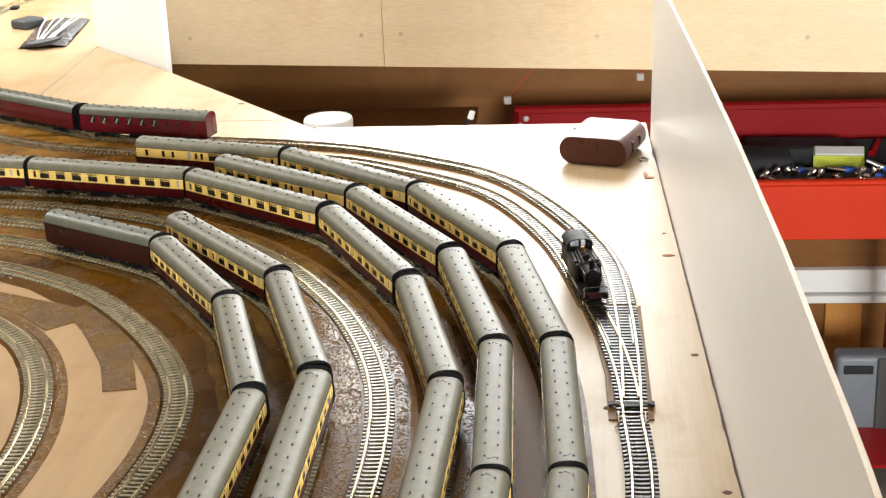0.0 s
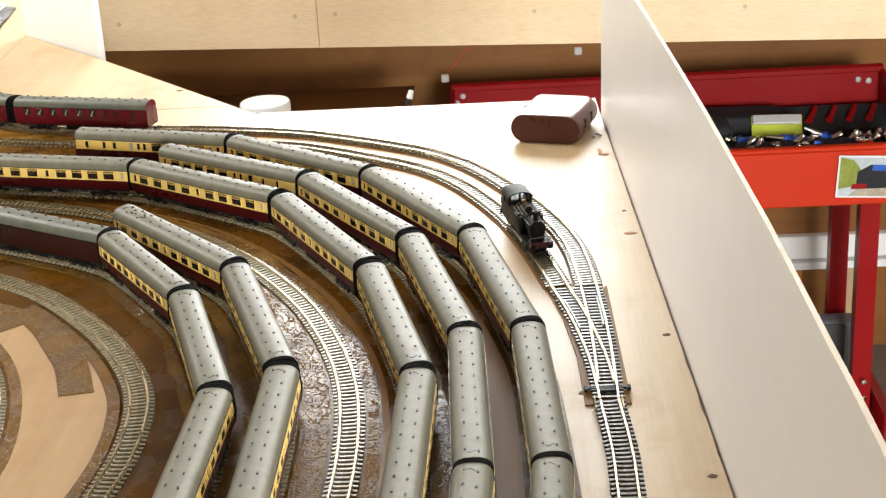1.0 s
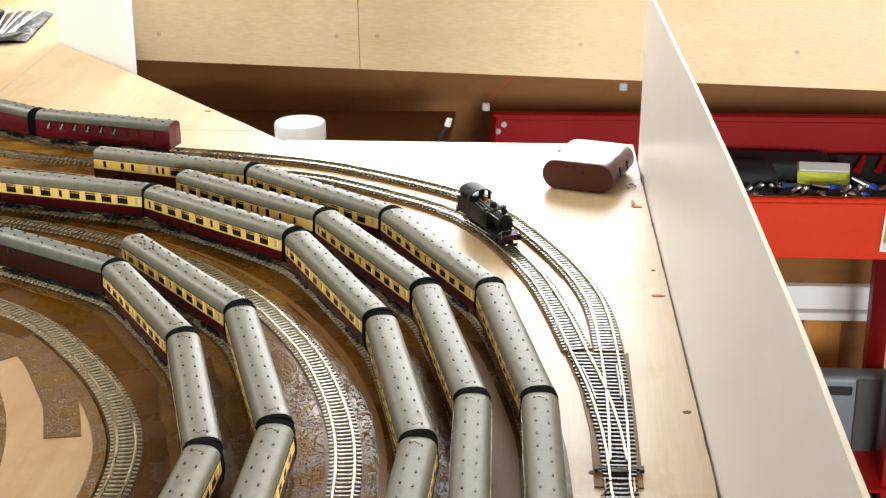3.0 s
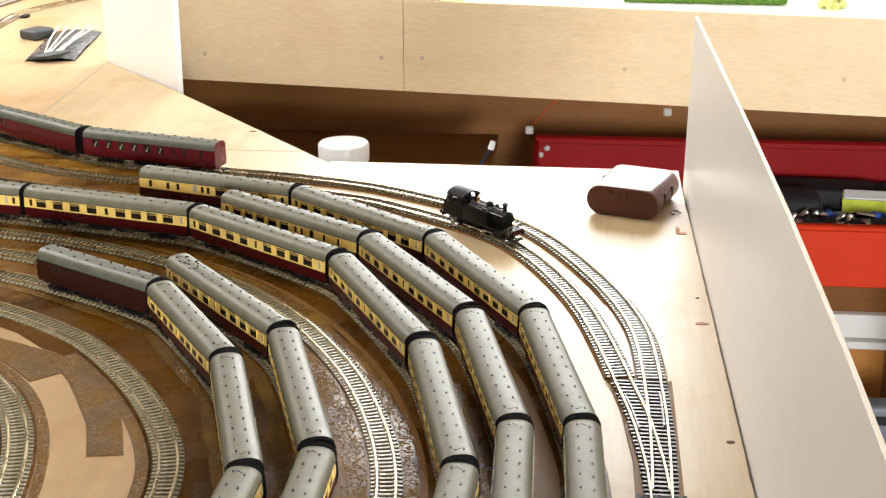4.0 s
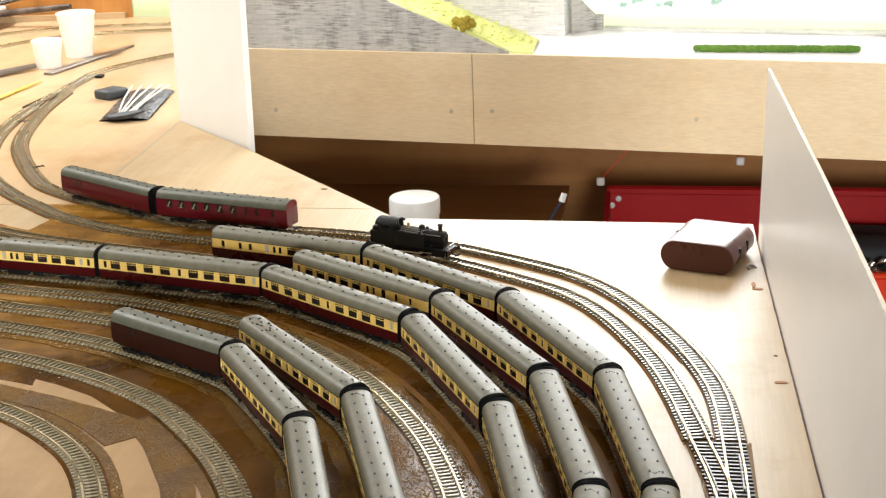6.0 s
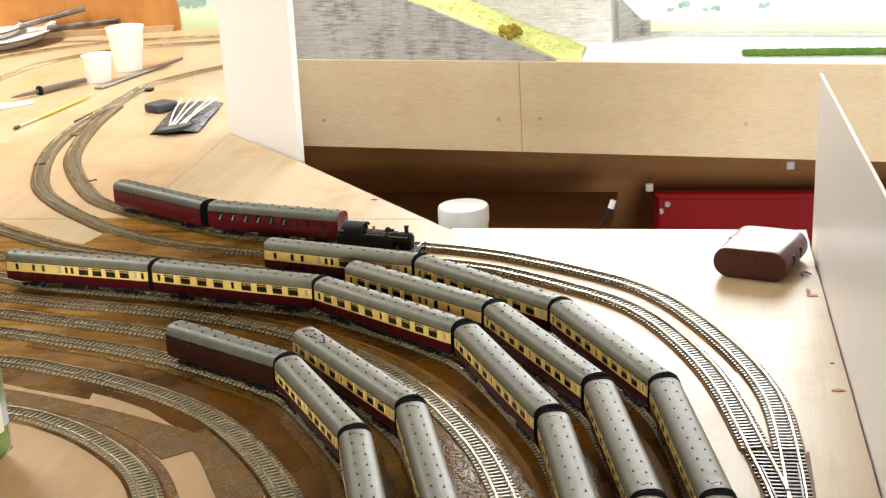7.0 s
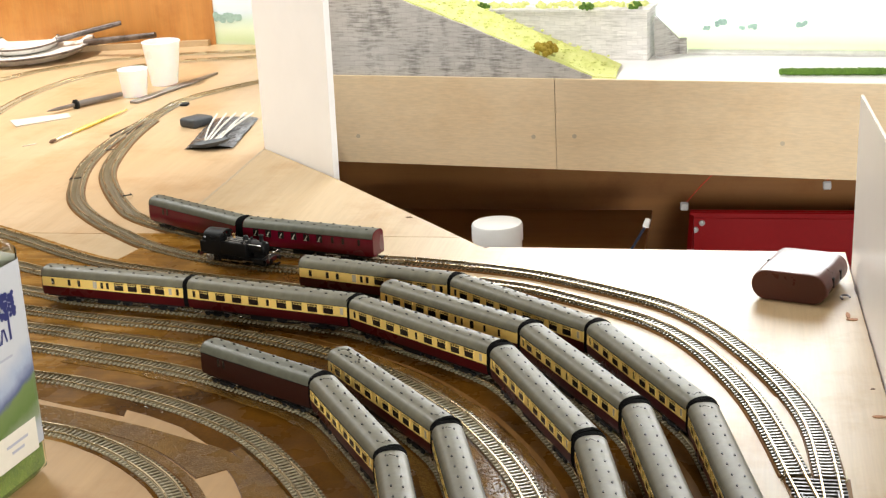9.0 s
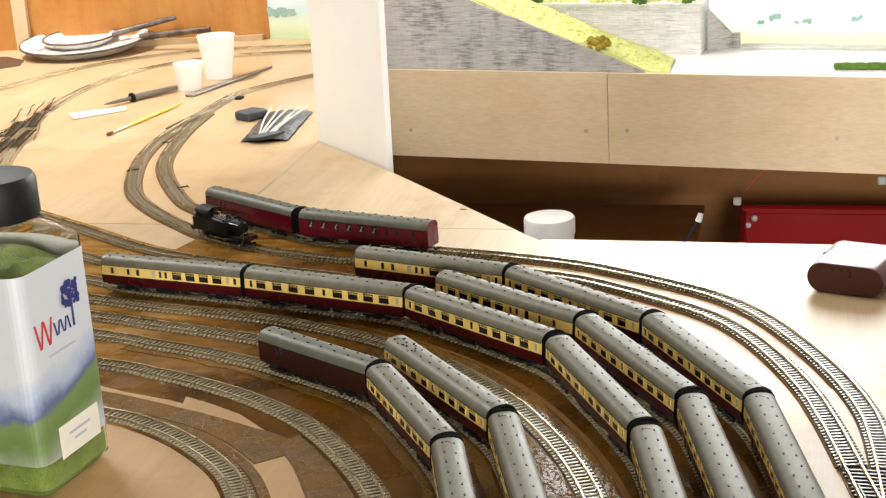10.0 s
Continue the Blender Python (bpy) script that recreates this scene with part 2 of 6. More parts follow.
def spline(points, step):
    """Even steps along a smooth curve through the points: (position, heading) pairs."""
    p = [Vector((x, y, 0)) for x, y in points]
    p = [2 * p[0] - p[1]] + p + [2 * p[-1] - p[-2]]
    dense = []
    for i in range(1, len(p) - 2):
        a, b, c, d = p[i - 1], p[i], p[i + 1], p[i + 2]
        for k in range(24):
            t = k / 24
            dense.append(0.5 * (2 * b + (c - a) * t + (2 * a - 5 * b + 4 * c - d) * t * t + (3 * b - a - 3 * c + d) * t ** 3))
    dense.append(p[-2])
    for _ in range(60):
        dense = [dense[0]] + [(dense[i - 1] + 2 * dense[i] + dense[i + 1]) / 4 for i in range(1, len(dense) - 1)] + [dense[-1]]
    run = [0.0]
    for a, b in zip(dense, dense[1:]):
        run.append(run[-1] + (b - a).length)
    n = max(2, int(run[-1] / step))
    out, k = [], 0
    for i in range(n + 1):
        s = run[-1] * i / n
        while k < len(run) - 2 and run[k + 1] < s:
            k += 1
        f = (s - run[k]) / max(1e-9, run[k + 1] - run[k])
        out.append(dense[k].lerp(dense[k + 1], f))
    res = []
    for i, q in enumerate(out):
        d = out[min(i + 1, n)] - out[max(i - 1, 0)]
        res.append((q, math.atan2(d.y, d.x)))
    return res


# ---- plan of the tracks ----
TRAIN = {
    "one": [(-0.568, 1.657), (-0.333, 1.589), (-0.124, 1.422), (0.010, 1.195), (0.069, 0.930), (0.082, 0.668), (0.072, 0.405)],
    "two": [(-0.420, 1.558), (-0.207, 1.414), (-0.060, 1.188), (0.007, 0.923), (0.017, 0.664), (0.005, 0.400)],
    "three": [(-0.940, 1.602), (-0.702, 1.559), (-0.451, 1.497), (-0.232, 1.343), (-0.100, 1.101), (-0.036, 0.841), (-0.042, 0.574), (-0.10, 0.31)],
    "four": [(-0.423, 1.315), (-0.254, 1.121), (-0.166, 0.858), (-0.164, 0.592), (-0.20, 0.33)],
    "five": [(-0.592, 1.329), (-0.422, 1.232), (-0.297, 1.047), (-0.223, 0.817), (-0.228, 0.550), (-0.28, 0.30)],
    "maroon": [(-0.924, 1.971), (-0.720, 1.847), (-0.487, 1.786)],
}


def bogies(name):
    """Where the bogies of a train stand: on the track's centre line."""
    g = TRAIN[name]
    out = []
    for a, b in zip(g, g[1:]):
        for f in (0.17, 0.83):
            out.append((a[0] + (b[0] - a[0]) * f, a[1] + (b[1] - a[1]) * f))
    return out


LINE = {
    "outer": [(0.139, 1.128), (0.130, 1.239), (0.106, 1.335), (0.069, 1.431), (0.014, 1.540), (-0.044, 1.614), (-0.112, 1.664), (-0.197, 1.715), (-0.286, 1.756), (-0.45, 1.795),
              (-0.631, 1.818), (-0.693, 1.838), (-0.795, 1.894), (-0.90, 1.955), (-0.977, 2.012), (-1.023, 2.067), (-1.097, 2.182), (-1.162, 2.309), (-1.202, 2.449), (-1.232, 2.60), (-1.248, 2.75)],
    "loop": [(0.106, 1.130), (0.084, 1.234), (0.056, 1.335), (0.009, 1.447), (-0.032, 1.516), (-0.066, 1.555), (-0.106, 1.588), (-0.189, 1.645), (-0.277, 1.692), (-0.45, 1.730),
             (-0.605, 1.744), (-0.666, 1.755), (-0.755, 1.783), (-0.838, 1.822), (-0.907, 1.868), (-0.960, 1.915), (-1.027, 1.976), (-1.107, 2.068), (-1.160, 2.16), (-1.216, 2.309), (-1.244, 2.426), (-1.260, 2.552), (-1.262, 2.75)],
    "yard_a": [(-1.70, 2.22), (-1.35, 2.02), (-1.106, 1.870), (-1.000, 1.801), (-0.888, 1.747), (-0.690, 1.690), (-0.610, 1.671)] + bogies("one"),
    "yard_b": [(-1.70, 2.06), (-1.35, 1.89), (-1.047, 1.738), (-0.95, 1.697), (-0.80, 1.653), (-0.62, 1.622), (-0.49, 1.585)] + bogies("two"),
    "yard_c": [(-1.70, 1.86), (-1.35, 1.74), (-0.990, 1.635)] + bogies("three"),
    "yard_d": [(-1.70, 1.76), (-1.35, 1.65), (-0.944, 1.551), (-0.847, 1.527), (-0.737, 1.508), (-0.651, 1.490), (-0.575, 1.466), (-0.511, 1.440), (-0.450, 1.408), (-0.358, 1.345),
               (-0.274, 1.256), (-0.225, 1.186), (-0.174, 1.096), (-0.132, 0.987), (-0.110, 0.896), (-0.101, 0.803), (-0.100, 0.712), (-0.11, 0.58), (-0.16, 0.32)],
    "yard_e": [(-1.70, 1.66), (-1.35, 1.58), (-0.906, 1.483), (-0.818, 1.460), (-0.735, 1.441), (-0.629, 1.412), (-0.52, 1.365)] + bogies("four"),
    "yard_f": [(-1.70, 1.58), (-1.35, 1.52), (-0.868, 1.415), (-0.787, 1.391), (-0.706, 1.369), (-0.63, 1.343)] + bogies("five"),
    "yard_g": [(-1.70, 1.44), (-1.30, 1.40), (-0.816, 1.317), (-0.746, 1.297), (-0.692, 1.280), (-0.610, 1.245), (-0.530, 1.197), (-0.471, 1.147), (-0.395, 1.053), (-0.345, 0.968),
               (-0.316, 0.892), (-0.306, 0.805), (-0.311, 0.727), (-0.335, 0.60), (-0.42, 0.36)],
    "yard_h": [(-1.30, 1.20), (-0.95, 1.205), (-0.736, 1.168), (-0.678, 1.146), (-0.623, 1.115), (-0.552, 1.055), (-0.511, 1.000), (-0.477, 0.929), (-0.454, 0.847), (-0.444, 0.764), (-0.455, 0.64), (-0.52, 0.45)],
    "lead": [(0.130, 0.20), (0.142, 0.55), (0.146, 0.709), (0.146, 0.767), (0.142, 0.850)],
    "exit": [(-1.262, 2.93), (-1.235, 3.02), (-1.14, 3.168), (-1.03, 3.27), (-0.90, 3.36)],
    "back_a": [(-1.500, 2.29), (-1.527, 2.36), (-1.560, 2.45), (-1.606, 2.576), (-1.648, 2.71), (-1.672, 2.83), (-1.688, 2.964), (-1.686, 3.096), (-1.660, 3.236), (-1.600, 3.344), (-1.48, 3.45), (-1.25, 3.51)],
    "back_c": [(-1.70, 2.36), (-1.67, 2.46), (-1.655, 2.58), (-1.655, 2.71), (-1.672, 2.83)],
    "back_b": [(-2.06, 2.62), (-1.99, 2.87), (-1.925, 3.06), (-1.885, 3.19), (-1.815, 3.35), (-1.68, 3.485), (-1.50, 3.560), (-1.25, 3.60)],
}


# ---- large structure ----
def build_structure():
    g = "baseboard top, birch plywood"
    z0, z1 = -0.012, 0.0
    thing("baseboard_front", prism(bmesh.new(), [(-1.9, 0.05), (0.2525, 0.05), (0.1965, 1.872), (-0.350, 1.878), (-0.391, 1.9245), (-1.9, 1.9245)], z0, z1), PLY,
          "pale birch plywood baseboard carrying the fiddle yard", "baseboard", kind="structure")
    thing("baseboard_corner", prism(bmesh.new(), [(-0.392, 1.9265), (-0.709, 2.293), (-0.905, 2.503), (-0.8975, 2.20), (-0.893, 1.9265)], z0, z1), PLY,
          "pale plywood corner infill of the baseboard", "baseboard", kind="structure")
    thing("baseboard_rear", prism(bmesh.new(), [(-0.895, 1.9265), (-0.8995, 2.20), (-0.907, 2.505), (-1.085, 3.262), (-1.085, 4.3), (-3.0, 4.3), (-3.0, 1.9265)], z0, z1), PLY_FAR,
          "warm toned plywood baseboard with scattered tools", "baseboard", kind="structure")
    # far board with its fascia in two lengths
    fy = lambda x: 3.25 - 0.135 * (x + 0.967)
    thing("baseboard_far", prism(bmesh.new(), [(-1.083, fy(-1.083) + 0.012), (1.9, fy(1.9) + 0.012), (1.9, 4.3), (-1.083, 4.3)], z0, -0.002), WHITE,
          "pale painted baseboard of the scenic section", "baseboard", kind="structure")
    for x0, x1 in ((-1.083, -0.4015), (-0.4, 1.9)):
        bm = prism(bmesh.new(), [(x0, fy(x0)), (x1, fy(x1)), (x1, fy(x1) + 0.01), (x0, fy(x0) + 0.01)], -0.222, 0.0)
        fas = thing("fascia", bm, PLY_X, "plain birch plywood fascia with countersunk screws", "fascia", kind="structure")
        for sx, sz in ((-0.911, -0.154), (-0.456, -0.142), (-0.355, -0.138), (0.130, -0.141), (0.62, -0.14)):
            if x0 < sx < x1:
                s = bmesh.new()
                cyl(s, (sx, fy(sx) - 0.0015, sz), (sx, fy(sx) + 0.002, sz), 0.0055, 0.0045, 10)
                part("screw", s, WHITE_EDGE, fas)
    # white side screens; the long one is bowed along its top
    def screen(p, q, tops, h, thick, name, label):
        a, b = Vector((*p, 0)), Vector((*q, 0))
        n = Vector((-(b - a).y, (b - a).x, 0)).normalized() * thick
        bm = bmesh.new()
        rings = []
        steps = 24 if len(tops) > 2 else 1
        for i in range(steps + 1):
            f = i / steps
            base = a.lerp(b, f)
            k = min(int(f * (len(tops) - 1)), len(tops) - 2)
            u = f * (len(tops) - 1) - k
            u = u * u * (3 - 2 * u) * 0.5 + u * 0.5
            lean = Vector((tops[k] + (tops[k + 1] - tops[k]) * u, 0, 0))
            rings.append([bm.verts.new(v) for v in (base + Vector((0, 0, -0.02)), base + lean + Vector((0, 0, h)), base + lean + n + Vector((0, 0, h)), base + n + Vector((0, 0, -0.02)))])
        for r0, r1 in zip(rings, rings[1:]):
            for i in range(4):
                f = bm.faces.new((r0[i], r0[(i + 1) % 4], r1[(i + 1) % 4], r1[i]))
                f.material_index = 1 if i == 1 else 0
        bm.faces.new(rings[0])
        bm.faces.new(rings[-1][::-1])
        return thing(name, bm, [WHITE, WHITE_EDGE], label, "screen", kind="structure", smooth=True)
    screen((0.2514, 0.10), (0.1995, 1.788), (0.000, 0.009, 0.014, 0.015, 0.013, 0.009, 0.005), 0.255, -0.004, "side_screen", "white painted hardboard screen along the baseboard edge")
    screen((-0.7035, 2.2950), (-0.907, 2.508), (0.006, 0.0), 0.46, -0.012, "end_screen", "white painted hardboard screen standing on the baseboard")
    # room: unseen shell, coloured dark to cut bounced light
    fz, cz = -1.52, 2.20
    thing("floor", boxed(-3.2, 2.6, -2.6, 4.8, fz - 0.05, fz), FLOOR, "dull grey workshop floor", "floor", kind="structure")
    thing("ceiling", boxed(-3.2, 2.6, -2.6, 4.8, cz, cz + 0.05), WALL, "plain dark ceiling, unseen", "ceiling", kind="structure")
    thing("wall_west", boxed(-3.25, -3.2, -2.6, 4.8, fz, cz), WALL, "plain dark room wall, unseen", "wall", kind="structure")
    # north wall with a ribbon window; small south opening added for the fill lamp
    for z0_, z1_ in ((fz, 0.45), (2.10, cz)):
        thing("wall_north", boxed(-3.2, 2.6, 4.75, 4.80, z0_, z1_), WALL, "plain dark room wall round an unseen window", "wall", kind="structure")
    thing("wall_north", boxed(-3.2, -1.0, 4.75, 4.80, 0.45, 2.10), WALL, "plain room wall beside the window", "wall", kind="structure")
    for x0, x1, z0_, z1_ in ((-3.2, 0.48, fz, cz), (1.82, 2.6, fz, cz), (0.48, 1.82, fz, -0.02), (0.48, 1.82, 1.12, cz)):
        thing("wall_south", boxed(x0, x1, -2.6, -2.55, z0_, z1_), WALL, "plain dark room wall round an unseen window", "wall", kind="structure")
    thing("wall_east", boxed(2.6, 2.65, -2.6, 4.8, fz, cz), WALL, "plain dark room wall, unseen", "wall", kind="structure")
    bm = bmesh.new()
    for x0, x1, a, b in ((-3.2, 2.6, fz, -0.05), (-3.2, 2.6, 1.15, cz), (-3.2, 0.45, -0.05, 1.15), (1.85, 2.6, -0.05, 1.15)):
        box(bm, x0, x1, -2.65, -2.6, a, b)
    thing("wall_south", bm, WALL, "plain dark room wall with an added window opening", "wall", kind="structure")
    bm = bmesh.new()
    for x0, x1, a, b in ((-3.2, 2.6, fz, 0.46), (-3.2, 2.6, 1.52, cz), (-3.2, -2.25, 0.46, 1.52), (2.05, 2.6, 0.46, 1.52)):
        box(bm, x0, x1, 4.70, 4.80, a, b)
    thing("wall_north", bm, WALL, "dark room wall with a wide window opening", "wall", kind="structure")
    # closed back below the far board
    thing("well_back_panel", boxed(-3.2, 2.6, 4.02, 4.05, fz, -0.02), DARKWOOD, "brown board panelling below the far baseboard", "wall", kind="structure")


build_structure()


# ---- track ----
def rail_section():
    return [(-0.0012, 0.0), (0.0012, 0.0), (0.0005, 0.0008), (0.0005, 0.0017), (0.0008, 0.0019), (0.0008, 0.0026), (-0.0008, 0.0026), (-0.0008, 0.0019), (-0.0005, 0.0017), (-0.0005, 0.0008)]


def sweep(bm, path, off, z, section=None):
    sec = section or rail_section()
    rings = []
    for q, h in path:
        nx, ny = -math.sin(h), math.cos(h)
        rings.append([bm.verts.new((q.x + nx * (off + s), q.y + ny * (off + s), z + t)) for s, t in sec])
    for a, b in zip(rings, rings[1:]):
        for i in range(len(sec)):
            j = (i + 1) % len(sec)
            bm.faces.new((a[i], a[j], b[j], b[i]))
    bm.faces.new(rings[0][::-1])
    bm.faces.new(rings[-1])
    return bm


GAUGE = 0.0087
SLEEPER_MESH = {}


def sleeper_mesh(width, mat=None):
    mat = mat or SLEEPER
    key = (round(width, 4), mat.name)
    if key not in SLEEPER_MESH:
        bm = boxed(-0.0018, 0.0018, -width / 2, width / 2, 0.0, 0.0024, 0.0004)
        for s in (-1, 1):
            for d in (-1, 1):
                box(bm, -0.0013, 0.0013, s * GAUGE + d * 0.0018 - 0.0006, s * GAUGE + d * 0.0018 + 0.0006, 0.0022, 0.0033)
        SLEEPER_MESH[key] = link_mesh("sleeper", bm, mat)
    return SLEEPER_MESH[key]


def track(key, label, lift=0.0022, sleepers=True, mat=None):
    path = spline(LINE[key], 0.0146)
    t = empty("track", label, "track", group="yard tracks", kind="structure")
    for s in (-1, 1):
        part("rail", sweep(bmesh.new(), path, s * GAUGE, lift + 0.0024), RAIL, t, "nickel silver rail")
    if sleepers:
        for q, h in spline(LINE[key], 0.0074):
            # the western stretch of the running lines is coloured paler for window glare
            me = sleeper_mesh(0.030, SLEEPER_PALE if key in ("outer", "loop") and q.x < -0.45 else mat)
            part("sleeper", me, None, t, at=Matrix.Translation((q.x, q.y, lift)) @ Matrix.Rotation(h, 4, "Z"))
    return t


def underlay(key, width, mat, z, name, label):
    path = spline(LINE[key], 0.03)
    sec = [(-width / 2, 0.0), (width / 2, 0.0), (width / 2 - 0.0015, z), (-width / 2 + 0.0015, z)]
    return thing(name, sweep(bmesh.new(), path, 0, 0.0, sec), mat, label, "underlay", kind="structure")


def offset(path, d):
    return [(q.x - math.sin(h) * d, q.y + math.cos(h) * d) for q, h in path]


def band(outer, inner, z):
    """A thin sheet between two curves with as many points each."""
    bm = bmesh.new()
    rows = []
    for zz in (0.0, z):
        rows.append(([bm.verts.new((x, y, zz)) for x, y in outer], [bm.verts.new((x, y, zz)) for x, y in inner]))
    (lo_a, lo_b), (hi_a, hi_b) = rows
    n = len(outer)
    for i in range(n - 1):
        bm.faces.new((hi_a[i], hi_a[i + 1], hi_b[i + 1], hi_b[i]))
        bm.faces.new((lo_a[i], lo_b[i], lo_b[i + 1], lo_a[i + 1]))
        bm.faces.new((lo_a[i], lo_a[i + 1], hi_a[i + 1], hi_a[i]))
        bm.faces.new((lo_b[i], hi_b[i], hi_b[i + 1], lo_b[i + 1]))
    bm.faces.new((lo_a[0], hi_a[0], hi_b[0], lo_b[0]))
    bm.faces.new((lo_a[-1], lo_b[-1], hi_b[-1], hi_a[-1]))
    return bm


def resample(key, n):
    p = spline(LINE[key], 0.01)
    return [p[round(i * (len(p) - 1) / (n - 1))] for i in range(n)]


def build_yard_floor():
    n = 90
    thing("stained_floor", band(offset(resample("yard_a", n), 0.026), offset(resample("yard_g", n), -0.0170), 0.0012), BROWN,
          "dark brown stained yard surface with glossy wet glue", "yard surface", kind="structure")
    g, h = resample("yard_g", 90), resample("yard_h", 90)
    thing("tan_floor", band(offset(g, -0.0175), offset(h, 0.0), 0.0008), TAN, "tan ply between the inner sidings", "yard surface", kind="structure")
    # wet stain and dried glue inside siding g: wide to the west, then narrow with a clean cut edge
    west = [q for q in g if q[0].x < -0.47]
    thing("stained_strip", band(offset(west, -0.0172), [(q.x - math.sin(a) * -w, q.y + math.cos(a) * -w) for (q, a), w in ((qa, 0.062 + 0.004 * math.sin(i * 0.5) - 0.012 * i / len(west)) for i, qa in enumerate(west))], 0.0013), BROWN,
          "wet brown stain running along the siding", "yard surface", kind="structure")
    east = [q for q in g if q[0].x > -0.5 and q[0].y > 0.62]
    thing("glue_strip", band(offset(east, -0.0172), offset(east, -0.0300), 0.0015), CORK, "crumbly brown strip of dried glue beside the siding", "glue strip", kind="structure")
    thing("cut_line", band(offset(east, -0.0301), offset(east, -0.0314), 0.0014), HOLE, "dark knife cut along the glue edge", "cut", kind="structure")
    # dried glue sheet with a stepped edge, ending square to the south
    outer_side = spline([(-0.86, 1.252), (-0.76, 1.232), (-0.647, 1.193), (-0.572, 1.162), (-0.503, 1.132), (-0.437, 1.065), (-0.408, 1.020), (-0.388, 0.976), (-0.368, 0.917)], 0.012)
    inner_side = [(q.x, q.y) for q, _ in spline([(-0.402, 0.911), (-0.423, 0.973), (-0.440, 1.005), (-0.473, 1.065), (-0.491, 1.090)], 0.012)]
    step_side = [(q.x, q.y) for q, _ in spline([(-0.517, 1.066), (-0.570, 1.115), (-0.640, 1.156), (-0.750, 1.190), (-0.86, 1.212)], 0.012)]
    rim = [(q.x, q.y) for q, _ in outer_side] + inner_side + step_side
    thing("glue_sheet", prism(bmesh.new(), rim, 0.0, 0.0018), CORK, "dull brown sheet of dried glue with a stepped edge", "glue sheet", kind="structure")
    cut = inner_side + step_side
    thing("cut_line", prism(bmesh.new(), cut + [(x - 0.0007, y - 0.0011) for x, y in reversed(cut)], 0.0, 0.0012), HOLE, "dark knife cut round the glue sheet", "cut", kind="structure")
    # pale bare patch left open beside the sheet
    patch = [(-0.665, 1.229), (-0.630, 1.214), (-0.579, 1.186), (-0.533, 1.145), (-0.580, 1.166), (-0.625, 1.185), (-0.658, 1.197)]
    thing("bare_patch", prism(bmesh.new(), patch, 0.0, 0.0022), TAN, "pale bare patch of ply in the glue", "yard surface", kind="structure")
    shoulder = resample("yard_h", 90)[34:]
    thing("glue_strip", band(offset(shoulder, 0.0300), offset(shoulder, 0.0005), 0.0013), CORK, "dull brown glue shoulder beside the inner siding", "glue strip", kind="structure")
    # brown stain that ran out between the running lines and the yard
    inside = lambda key, x0, x1: [q for q in spline(LINE[key], 0.02) if x0 < q[0].x < x1]
    for level, (north, d0, south, d1, x0, x1) in enumerate((("outer", 0.004, "loop", 0.0, -0.950, -0.50), ("loop", 0.0, "yard_a", 0.0, -0.905, -0.545))):
        p, q = inside(north, x0, x1), inside(south, x0 - 0.02, x1)
        p.sort(key=lambda v: v[0].x)
        q.sort(key=lambda v: v[0].x)
        m = 40
        p, q = [p[round(i * (len(p) - 1) / (m - 1))] for i in range(m)], [q[round(i * (len(q) - 1) / (m - 1))] for i in range(m)]
        thing("stained_patch", band([(v.x, min(v.y + d0, 1.9222)) for v, _ in p], [(v.x, min(v.y + d1, 1.9218)) for v, _ in q], 0.0024 + 0.0003 * level), BROWN, "glossy brown stain spilt between the lines", "yard surface", kind="structure")
    inner = offset(resample("yard_h", 60), -0.0005)
    thing("inner_floor", prism(bmesh.new(), inner + [(-1.30, 0.45)], 0.0, 0.0008), TAN, "bare tan ply inside the innermost siding", "yard surface", kind="structure")
    for key, d0, d1, i0 in (("yard_d", 0.031, 0.038, 44), ("yard_b", 0.019, 0.043, 66), ("yard_e", 0.020, 0.031, 50)):
        p = resample(key, 100)[i0:]
        k = len(p)
        lo = [(q.x - math.sin(a) * (d0 + 0.003 * noise.noise(Vector((i * 0.35, d0 * 90, 0)))), q.y + math.cos(a) * (d0 + 0.003 * noise.noise(Vector((i * 0.35, d0 * 90, 0))))) for i, (q, a) in enumerate(p)]
        hi = [(q.x - math.sin(a) * (d0 + (d1 - d0) * min(1, 4 * i / k)), q.y + math.cos(a) * (d0 + (d1 - d0) * min(1, 4 * i / k))) for i, (q, a) in enumerate(p)]
        thing("bare_strip", band(lo, hi, 0.0016), STREAK, "bare tan strip of board between sidings", "yard surface", kind="structure")
    # wet glue beside the sidings, its edge uneven
    for level, (key, d0, d1, i0) in enumerate((("yard_d", -0.018, -0.041, 52), ("yard_d", 0.017, 0.030, 50), ("yard_c", 0.018, 0.036, 60), ("yard_e", -0.018, -0.034, 56), ("yard_f", -0.018, -0.030, 40), ("yard_e", 0.018, 0.026, 14))):
        p = resample(key, 160)[int(i0 * 1.6):]
        wob = lambda i, f: 0.006 * noise.noise(Vector((i * f, d0 * 200, d1 * 100)))
        lo = [(q.x - math.sin(a) * d0, q.y + math.cos(a) * d0) for q, a in p]
        hi = [(q.x - math.sin(a) * (d1 + wob(i, 0.31) + wob(i, 0.9) * 0.5), q.y + math.cos(a) * (d1 + wob(i, 0.31) + wob(i, 0.9) * 0.5)) for i, (q, a) in enumerate(p)]
        thing("wet_glue", band(lo, hi, 0.00170 + 0.00012 * level), GLUE, "glistening crumbly wet glue beside the siding", "glue", kind="structure")
    for key in ("outer", "loop"):
        underlay(key, 0.035, STREAK, 0.0018 if key == "outer" else 0.0021, "track_underlay", "thin brown underlay beneath the track")
    wedge = [(0.050, 1.330), (0.077, 1.222), (0.0985, 1.130), (0.150, 1.130), (0.100, 1.330)]
